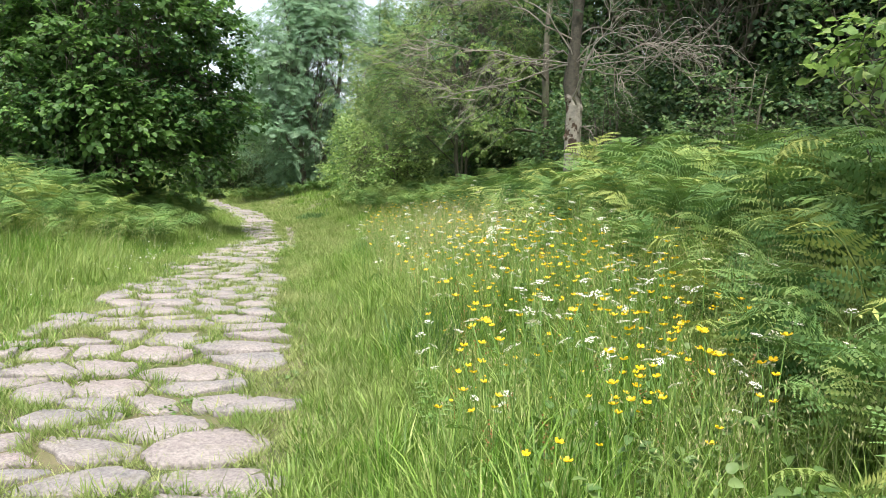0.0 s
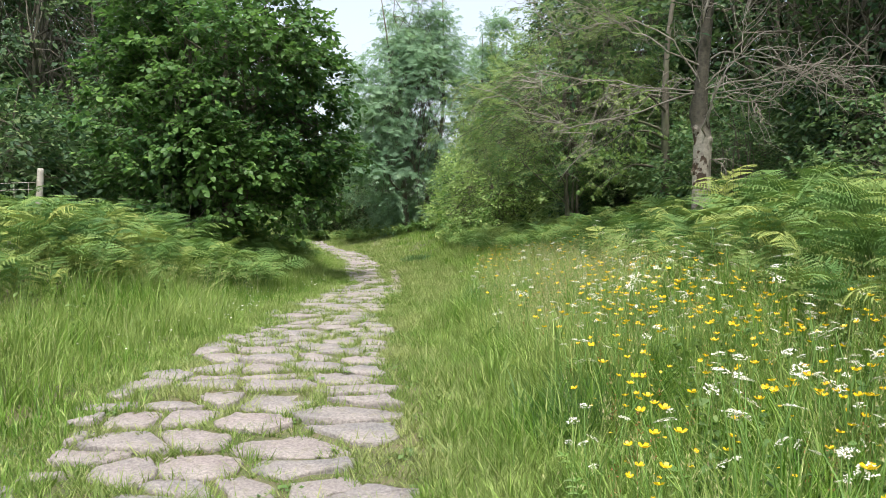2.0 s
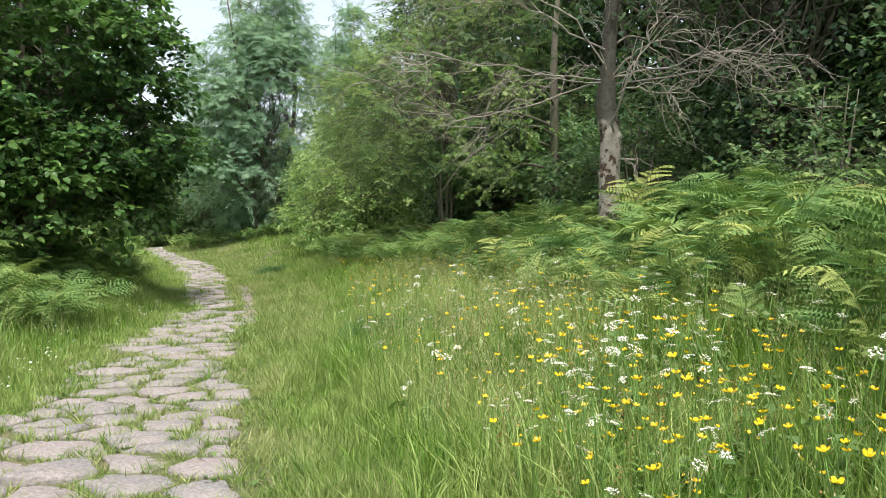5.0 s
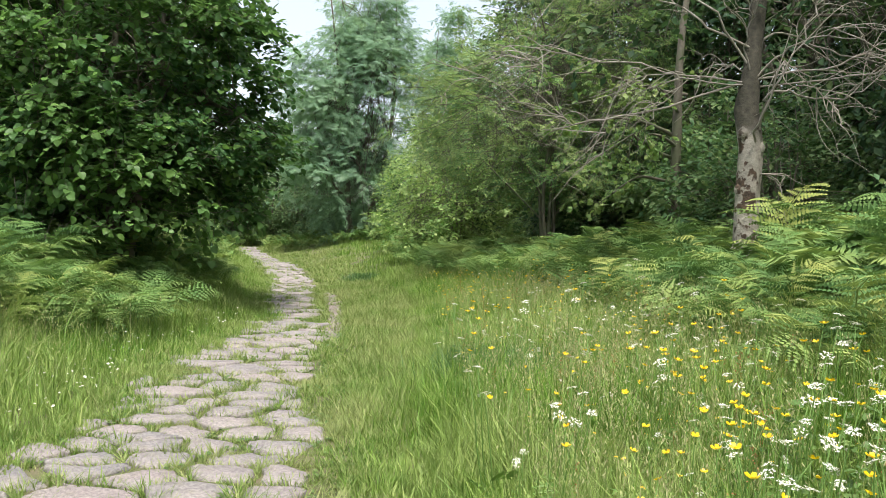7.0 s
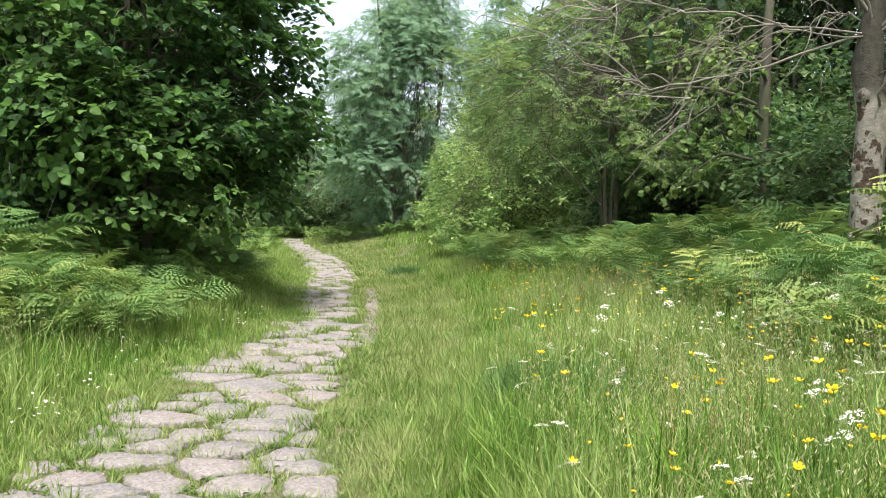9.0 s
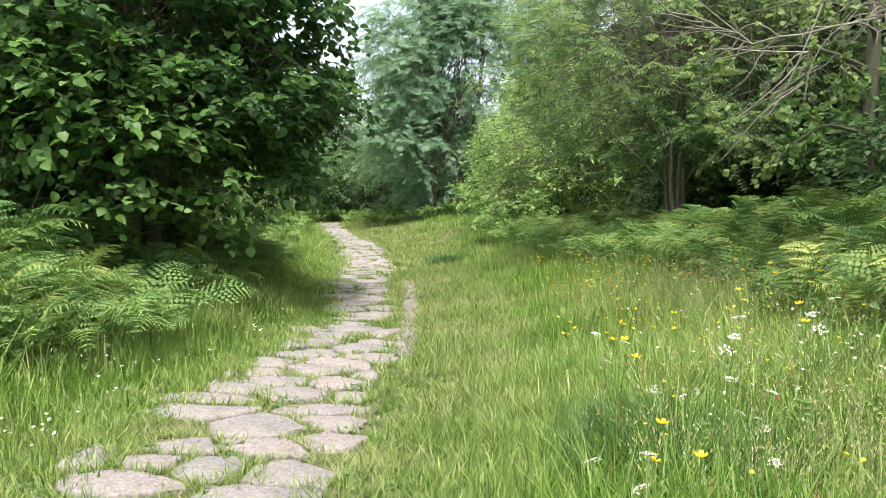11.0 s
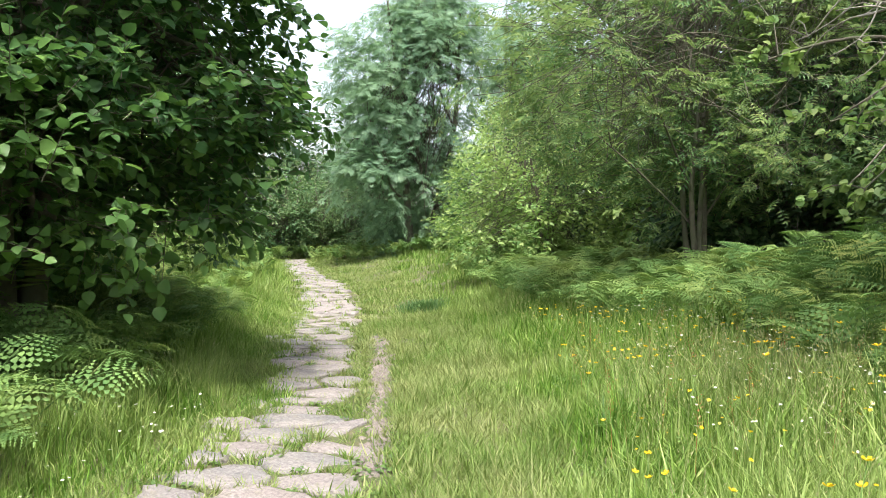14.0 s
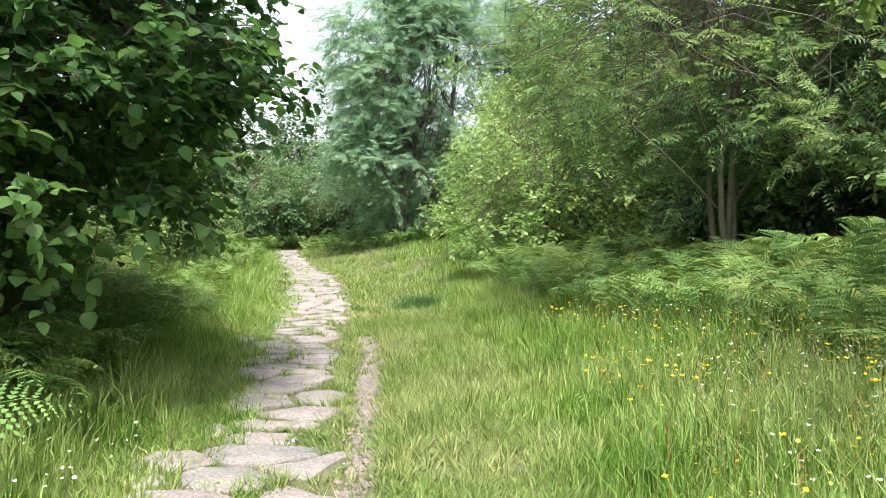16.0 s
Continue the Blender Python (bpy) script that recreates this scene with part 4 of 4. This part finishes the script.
def plant_bracken():
    g = rng(94)
    spots = []
    tries = 0
    while len(spots) < 285 and tries < 20000:
        tries += 1
        right = g.uniform() < 0.62
        y = g.uniform(1.2, 21) if right else g.uniform(7.0, 23)
        if right:
            d = g.uniform(0, 1) ** 1.3 * 3.4
            x = float(fern_edge_right(y)) + 0.2 + d
        else:
            d = g.uniform(0, 1) ** 1.3 * 2.6
            x = float(fern_edge_left(y)) - 0.2 - d
        if (x + 7.2) ** 2 + (y - 18) ** 2 < 2.0 or (x - 2.66) ** 2 + (y - 15.28) ** 2 < 0.1:
            continue
        if any((x - a) ** 2 + (y - b) ** 2 < 0.30 ** 2 for a, b, _ in spots):
            continue
        size = (0.78 + 0.42 * min(1, d / 1.1)) * g.uniform(0.8, 1.25)
        if not right:
            size *= 0.92
        if right and y > 16:
            size *= 0.8
        spots.append((x, y, size))
    for x, y, s in spots:
        fern(x, y, s, g)
    # the deeper bracken, which nobody could count
    out = []
    for k in range(640):
        r = g.uniform()
        if k >= 520:
            r = 2.0
        if r < 0.5:
            y = g.uniform(2, 24)
            x = float(fern_edge_right(y)) + g.uniform(1.5, 6.5)
        elif r < 0.72:
            y = g.uniform(4, 24)
            x = float(fern_edge_left(y)) - g.uniform(1.2, 5.5)
        elif r < 0.86:
            y = g.uniform(21, 34)
            x = float(fern_edge_right(y)) + g.uniform(0.0, 2.5)
        elif r > 1:
            y = g.uniform(44, 53)
            x = float(right_edge(y)) + g.uniform(0.5, 9) + (y - 44) * 0.1 - 3 * (y > 47)
        else:
            y = g.uniform(24, 58)
            x = float(left_edge(y)) - g.uniform(1.0, 4.5) if g.uniform() < 0.6 else float(right_edge(y)) + g.uniform(3, 9)
        s = g.uniform(0.9, 1.45) * (0.65 if y > 21 else 1)
        for j in range(6):
            v, f = FROND_FAR[int(g.integers(0, 3))]
            m = np.array(pose(x + g.normal(0, 0.15), y + g.normal(0, 0.15), gz(x, y) - 0.03, g.uniform(-8, 24), g.normal(0, 9), 60 * j + g.uniform(-30, 30)))
            out.append((v @ (m[:3, :3] * s).T + m[:3, 3], f))
    for k in range(430):
        if k >= 310:
            y = g.uniform(13.5, 23)
            x = float(fern_edge_left(y)) + 0.4 - g.uniform(0, 1) * 2.0
        elif k >= 170:
            y = g.uniform(19, 33)
            x = float(fern_edge_right(y)) - 0.7 + g.uniform(0, 1) * 2.6
        elif k < 110:
            y = g.uniform(6.5, 18)
            x = float(fern_edge_left(y)) - 0.1 - g.uniform(0, 1) * 2.8
        else:
            y = g.uniform(2.5, 18)
            x = float(fern_edge_right(y)) + 0.1 + g.uniform(0, 1) * 2.5
        if (x + 7.2) ** 2 + (y - 18) ** 2 < 1.5 or (x - 2.66) ** 2 + (y - 15.28) ** 2 < 0.1:
            continue
        s = g.uniform(0.7, 1.15) * (0.85 if 170 <= k < 310 else 0.95)
        for j in range(5):
            v, f = FROND_MID[int(g.integers(0, 4))]
            m = np.array(pose(x + g.normal(0, 0.1), y + g.normal(0, 0.1), gz(x, y) - 0.03, g.uniform(-18, 28), g.normal(0, 12), 72 * j + g.uniform(-30, 30)))
            out.append((v @ (m[:3, :3] * s).T + m[:3, 3], f))
    tagged(new("far_bracken", mesh_of("far_bracken", *joined(out), M_FERN)), "mass of green bracken fronds under the trees", "ferns", kind="stuff")


plant_bracken()


# ---- broad-leaved weeds at the foot of the bracken and in the joints ----
def weeds():
    g = rng(99)
    n = 800
    y = 2.2 + 19 * g.uniform(0, 1, n) ** 1.3
    right = g.uniform(0, 1, n) < 0.9
    x = np.where(right, fern_edge_right(y) - np.interp(y, [8, 11], [1.1, 0.1]) + 1.3 * g.uniform(0, 1, n), fern_edge_left(y) + 0.5 - 1.4 * g.uniform(0, 1, n))
    base = np.stack([x, y, ground_z(x, y)], 1)
    top = g.uniform(0.25, 0.6, n)
    out = [blades(g, x, y, top, np.full(n, 0.006), g.uniform(0, 0.2, n), 2)]
    per = 12
    P = np.repeat(base, per, 0)
    P[:, 2] += np.repeat(top, per) * g.uniform(0.25, 1.0, n * per)
    a = g.uniform(0, 6.28, n * per)
    tip = np.stack([np.cos(a), np.sin(a), g.normal(-0.1, 0.35, n * per)], 1)
    out.append(scatter(OVATE * np.array([0.8, 1, 1]), OVATE_F, P, tip, g.normal(0, 0.25, P.shape) + np.array([0, 0, 1.0]), g.uniform(0.03, 0.075, n * per)))
    tagged(new("broadleaf_weeds", mesh_of("broadleaf_weeds", *joined(out), M_WEED)), "leafy green nettles and brambles edging the bracken", "wild plant", kind="stuff")
    n = 700
    y = g.uniform(2.5, 24, n)
    f = g.uniform(0, 1, n)
    x = np.where(f < 0.5, left_edge(y) - 0.5 + 1.0 * g.uniform(0, 1, n), right_edge(y) - 0.9 + 1.3 * g.uniform(0, 1, n))
    keep = ~on_flag(x, y)
    x, y = x[keep], y[keep]
    n, per = len(x), 10
    P = np.repeat(np.stack([x, y, ground_z(x, y) + 0.015], 1), per, 0) + g.normal(0, 1, (n * per, 3)) * np.array([0.035, 0.035, 0.008])
    a = g.uniform(0, 6.28, n * per)
    tip = np.stack([np.cos(a), np.sin(a), g.uniform(0.0, 0.5, n * per)], 1)
    V, F = scatter(SIMPLE * np.array([1.3, 1, 1]), SIMPLE_F, P, tip, g.normal(0, 0.3, P.shape) + np.array([0, 0, 1.0]), g.uniform(0.025, 0.055, n * per))
    tagged(new("rosette_weeds", mesh_of("rosette_weeds", V, F, M_WEED)), "small plantain and clover rosettes in the joints", "wild plant", kind="stuff")


weeds()


def small_flowers(name, n, x, y, tall, mat, label, g):
    """Many small flower heads on thin stalks, low in the grass."""
    st = blades(g, x, y, tall, np.full(n, 0.003), g.uniform(0, 0.2, n), 1)
    tops = st[0].reshape(n, -1, 3)[:, -1]
    a = np.linspace(0, 2 * np.pi, 8, endpoint=False)
    T = np.concatenate([np.stack([np.cos(a), np.sin(a), 0.25 * (np.arange(8) % 2)], 1), [[0, 0, 0.1]]])
    F = np.array([(8, i, (i + 1) % 8) for i in range(8)])
    tip = g.normal(size=(n, 3)) * np.array([1, 1, 0.2])
    V, F = scatter(T, F, tops, tip, np.tile([0.0, -0.2, 1], (n, 1)) + g.normal(0, 0.25, (n, 3)), g.uniform(0.008, 0.015, n))
    tagged(new(name, mesh_of(name, V, F, mat)), label, "flowers", kind="stuff")
    tagged(new("flower_stalks", mesh_of("flower_stalks", *st, M_STEM)), "thin green flower stalks in the grass", "flowers", kind="stuff")


def sow_small_flowers():
    g = rng(101)
    n = 150
    y = g.uniform(8, 17, n)
    small_flowers("daisies", n, left_edge(y) - 0.15 - 0.9 * g.uniform(0, 1, n) ** 1.5, y, g.uniform(0.12, 0.28, n), M_WHITE, "small white daisies and clover in the verge", g)
    n = 520
    y = g.uniform(4, 22, n)
    lo, hi = verge_edge(y) + 0.5, fern_edge_right(y) + 0.3
    small_flowers("small_buttercups", n, lo + (hi - lo) * g.uniform(0, 1, n) ** 0.7, y, g.uniform(0.35, 0.6, n) * np.interp(y, [0, 14, 18], [1, 1, 0.8]), M_YELLOW, "scattered small yellow buttercups in the meadow", g)
    n = 260
    y = g.uniform(12, 22, n)
    lo, hi = verge_edge(y) + 1.0, fern_edge_right(y) + 0.3
    small_flowers("stitchwort", n, lo + (hi - lo) * g.uniform(0, 1, n) ** 0.7, y, g.uniform(0.3, 0.5, n), M_WHITE, "scattered small white flowers in the meadow", g)


sow_small_flowers()

# ---- wild flowers ----
def buttercup_flower():
    V, F = [], []
    for k in range(5):
        a = 2 * np.pi * k / 5
        c, s = math.cos(a), math.sin(a)
        m = len(V)
        for r, w, z in ((0.12, 0.1, 0.0), (0.6, 0.38, 0.16), (0.95, 0.28, 0.48)):
            V += [(c * r - s * w, s * r + c * w, z), (c * r + s * w, s * r - c * w, z)]
        F += [(m, m + 1, m + 3), (m, m + 3, m + 2), (m + 2, m + 3, m + 5), (m + 2, m + 5, m + 4)]
    v, f = tube(np.array([(0, 0, 0.0), (0, 0, 0.2), (0, 0, 0.3)]), [0.22, 0.25, 0.1], 6)
    return joined([(np.array(V), np.array(F)), (v, f)])


def umbel_arrays(seed):
    g = rng(700 + seed)
    k = 12
    r = np.sqrt(g.uniform(0.02, 1, k))
    a = np.arange(k) * 2.4 + g.uniform(-0.3, 0.3, k)
    mid = np.stack([r * np.cos(a), r * np.sin(a), 0.35 - 0.3 * r * r], 1)
    n = k * 8
    pos = np.repeat(mid, 8, 0) + g.normal(0, 1, (n, 3)) * np.array([0.13, 0.13, 0.03])
    b = np.linspace(0, 2 * np.pi, 5, endpoint=False)
    T = np.concatenate([np.stack([np.cos(b), np.sin(b), np.zeros(5)], 1), [[0, 0, -0.25]]])
    F = np.array([(5, i, (i + 1) % 5) for i in range(5)])
    tip = g.normal(size=(n, 3)) * np.array([1, 1, 0.2])
    return scatter(T, F, pos, tip, np.tile([0.0, 0, 1], (n, 1)) + g.normal(0, 0.25, (n, 3)), g.uniform(0.07, 0.12, n))


CUP = mesh_of("flower", *buttercup_flower(), M_YELLOW, True)
UMBEL = [mesh_of("umbel", *umbel_arrays(i), M_WHITE) for i in range(3)]


LEAFLET = mesh_of("leaf", PINNATE * 0.14, PINNATE_F, M_STEM)


def flower_plant(name, heads, seed, flower_meshes, size, height, label, spread):
    g = rng(seed)
    root = empty_at(name, pose(0, 0, -5))
    for k in range(heads):
        e = np.array([g.normal(0, spread), g.normal(0, spread), height * g.uniform(0.8, 1.12)])
        P = bent((0, 0, 0), e, g, 5, 0, 0.04)
        part("stem", mesh_of("stem", *tube(P, np.linspace(0.0035, 0.0018, 5), 4), M_STEM), root)
        s = size * g.uniform(0.75, 1.25)
        part("flower", flower_meshes[k % len(flower_meshes)], root, m=pose(*e, g.normal(0, 18), g.normal(0, 18), g.uniform(0, 360)) @ Matrix.Diagonal((s, s, s, 1)))
    # a few lobed leaves low on the stems
    for k in range(2):
        part("leaf", LEAFLET, root, m=pose(0, 0, g.uniform(0.1, height * 0.5), g.uniform(10, 45), 0, g.uniform(0, 360)))
    return tagged(root, label, "flower", name + "s in the meadow")


CUPS = [flower_plant("buttercup", 2 + i // 2, 800 + i, [CUP], 0.0175, 0.5 + 0.04 * i, "yellow buttercup on thin green stems in the grass", 0.07) for i in range(3)]
PARSLEYS = [flower_plant("cow_parsley", 2 + i // 2, 820 + i, UMBEL, 0.02, 0.5 + 0.05 * i, "white lacy cow parsley heads among the grass", 0.09) for i in range(3)]


def plant_flowers():
    g = rng(95)
    for kind, total in ((CUPS, 250), (PARSLEYS, 190)):
        n = 0
        used = set()
        while n < total:
            q = g.uniform()
            if q < 0.36:
                y, x = (g.normal(8.6, 1.9), g.normal(0.7, 0.6)) if kind is PARSLEYS else (g.normal(7.0, 2.0), g.normal(1.1, 0.6))
            elif q < 0.55:
                y, x = g.uniform(2.6, 7), g.normal(1.2, 0.55)
            else:
                y = g.uniform(3, 12.5 if kind is PARSLEYS else 21)
                lo, hi = float(verge_edge(y)) + 0.4, float(fern_edge_right(y)) + 0.3
                x = lo + (hi - lo) * g.uniform() ** 0.7
            if y < 2 or x < float(verge_edge(y)) + 0.3 or x > float(fern_edge_right(y)) + 0.5:
                continue
            src = kind[int(g.integers(0, 3))]
            h = np.interp(y, [0, 14, 18, 30], [1.15, 1.1, 0.85, 0.75]) * g.uniform(0.8, 1.15)
            m = pose(x, y, gz(x, y), 0, 0, g.uniform(0, 360)) @ Matrix.Diagonal((h, h, h, 1))
            if src.name not in used:
                used.add(src.name)
                src.matrix_basis = m
            else:
                copy_thing(src, m)
            n += 1


plant_flowers()


# ---- fence and field wall beyond the bracken ----
def fence():
    x, y = -8.75, 13.6
    z = gz(x, y)
    root = empty_at("wire_fence", pose(x, y, z))
    ends = [(0, 0), (-2.6, 1.0), (-5.2, 2.0)]
    for ax, ay in ends:
        P = np.array([(ax, ay, -0.3), (ax, ay, 0.9), (ax + 0.05, ay, 1.6), (ax + 0.055, ay, 1.66)])
        part("post", mesh_of("post", *tube(P, [0.062, 0.058, 0.055, 0.045], 8), M_POST, True), root, "weathered grey wooden post")
    for hh in (0.9, 1.1, 1.3, 1.42):
        P = np.array([(ax, ay - 0.06, hh) for ax, ay in ends])
        part("wire", mesh_of("wire", *tube(P, 0.005, 4), M_POST), root)
    for k in range(14):
        f = (k + 0.5) / 14 * 5.2
        part("wire", mesh_of("wire", *tube(np.array([(-f, f / 2.6 - 0.06, 0.9), (-f, f / 2.6 - 0.06, 1.42)]), 0.004, 4), M_POST), root)
    tagged(root, "weathered wooden post with sagging wire netting behind the bracken", "fence")


def field_wall():
    g = rng(97)
    x0, y0 = -7.3, 13.9
    root = empty_at("stone_wall", pose(x0, y0, gz(x0, y0)))
    for course in range(4):
        s = 0.0
        while s < 6.5:
            w = g.uniform(0.25, 0.6)
            x, y = -(s + w / 2) * 0.93, (s + w / 2) * 0.36
            z = gz(x0 + x, y0 + y) - gz(x0, y0)
            a = np.linspace(0, 2 * np.pi, 8, endpoint=False)
            r = 0.5 * (np.abs(np.cos(a)) ** 4 + np.abs(np.sin(a)) ** 4) ** -0.25 * g.uniform(0.88, 1.05, 8)
            ring = np.stack([np.cos(a) * r * w * 0.97, np.sin(a) * r * 0.4], 1)
            hh = g.uniform(0.18, 0.24)
            rows = [(0.85, 0.0), (1.0, 0.25), (0.98, 0.75), (0.8, 1.0)]
            V = np.concatenate([np.concatenate([ring * k, np.full((8, 1), q * hh)], 1) for k, q in rows] + [np.array([[0, 0, hh * 1.02]])])
            F = []
            for i in range(3):
                for j in range(8):
                    p, q = i * 8 + j, i * 8 + (j + 1) % 8
                    F += [(p, q, q + 8), (p, q + 8, p + 8)]
            F += [(24 + j, 24 + (j + 1) % 8, 32) for j in range(8)]
            part("stone", mesh_of("stone", V, np.array(F), M_WALL, True), root, m=pose(x, y, z - 0.1 + course * 0.225, g.normal(0, 3), g.normal(0, 3), 158.8 + g.normal(0, 4)))
            s += w
    tagged(root, "low dry wall of pale grey field stones behind bracken", "wall")


fence()
field_wall()


# ---- alder bough that hangs in from the wood's edge ----
def alder():
    g = rng(98)
    x, y = 2.6, 19.3
    root = empty_at("alder_tree", pose(x, y, gz(x, y)))
    part("trunk", mesh_of("trunk", *tube(bent((0, 0, -0.2), (0.5, 0.3, 7), g, 10, 0, 0.03), np.linspace(0.12, 0.03, 10), 10), M_BARK, True), root)
    for a, e, sag in (((0.1, 0, 2.6), (-2.4, -1.2, 2.5), 0.1), ((0.1, 0, 2.2), (-1.9, -1.7, 1.9), 0.1), ((0.1, 0, 1.8), (-1.5, -1.4, 1.35), 0.1), ((0.2, 0, 3.4), (-2.7, -0.7, 3.4), 0.08), ((0.1, 0, 2.4), (-0.9, -2.1, 2.3), 0.1), ((0.1, 0, 3.0), (-1.2, -1.8, 3.1), 0.08)):
        main = bent(a, e, g, 10, sag, 0.05)
        out = [tube(main, np.linspace(0.035, 0.006, 10), 6)]
        pos, tip = [], []
        for k in range(12):
            s = main[int(g.integers(3, 10))]
            t = s + g.normal(0, 0.3, 3) + np.array([-0.1, -0.1, -0.15])
            tw = bent(s, t, g, 5, 0.05, 0.08)
            out.append(tube(tw, np.linspace(0.007, 0.002, 5), 4))
            for q in range(16):
                p = tw[int(g.integers(1, 5))]
                pos.append(p)
                tip.append(unit(t - s + g.normal(0, 0.35, 3)) + np.array([0, 0, -0.2]))
        part("bough", mesh_of("bough", *joined(out), M_BARK, True), root)
        pos, tip = np.array(pos), np.array(tip)
        leaves = scatter(OVATE, OVATE_F, pos, tip, g.normal(0, 0.5, pos.shape) + np.array([0, -0.3, 0.9]), g.uniform(0.055, 0.1, len(pos)))
        part("foliage", mesh_of("foliage", *leaves, M_LIGHT), root, "light green rounded leaves")
    tagged(root, "young alder with thin boughs and round light green leaves", "tree")


alder()

tree("sapling", (3.75, 6.1, gz(3.75, 6.1)), 2.7, [(0, 0, 2.0, 0.75, 0.7, 0.75), (0.3, -0.1, 1.4, 0.6, 0.6, 0.6)], 80, 14, 0.15, OV, 0.08, M_LIGHT, M_BARK, 0.025, 41,
     limbs=6, twigs=7, label="young sycamore sapling with bright green leaves among the bracken", category="tree")
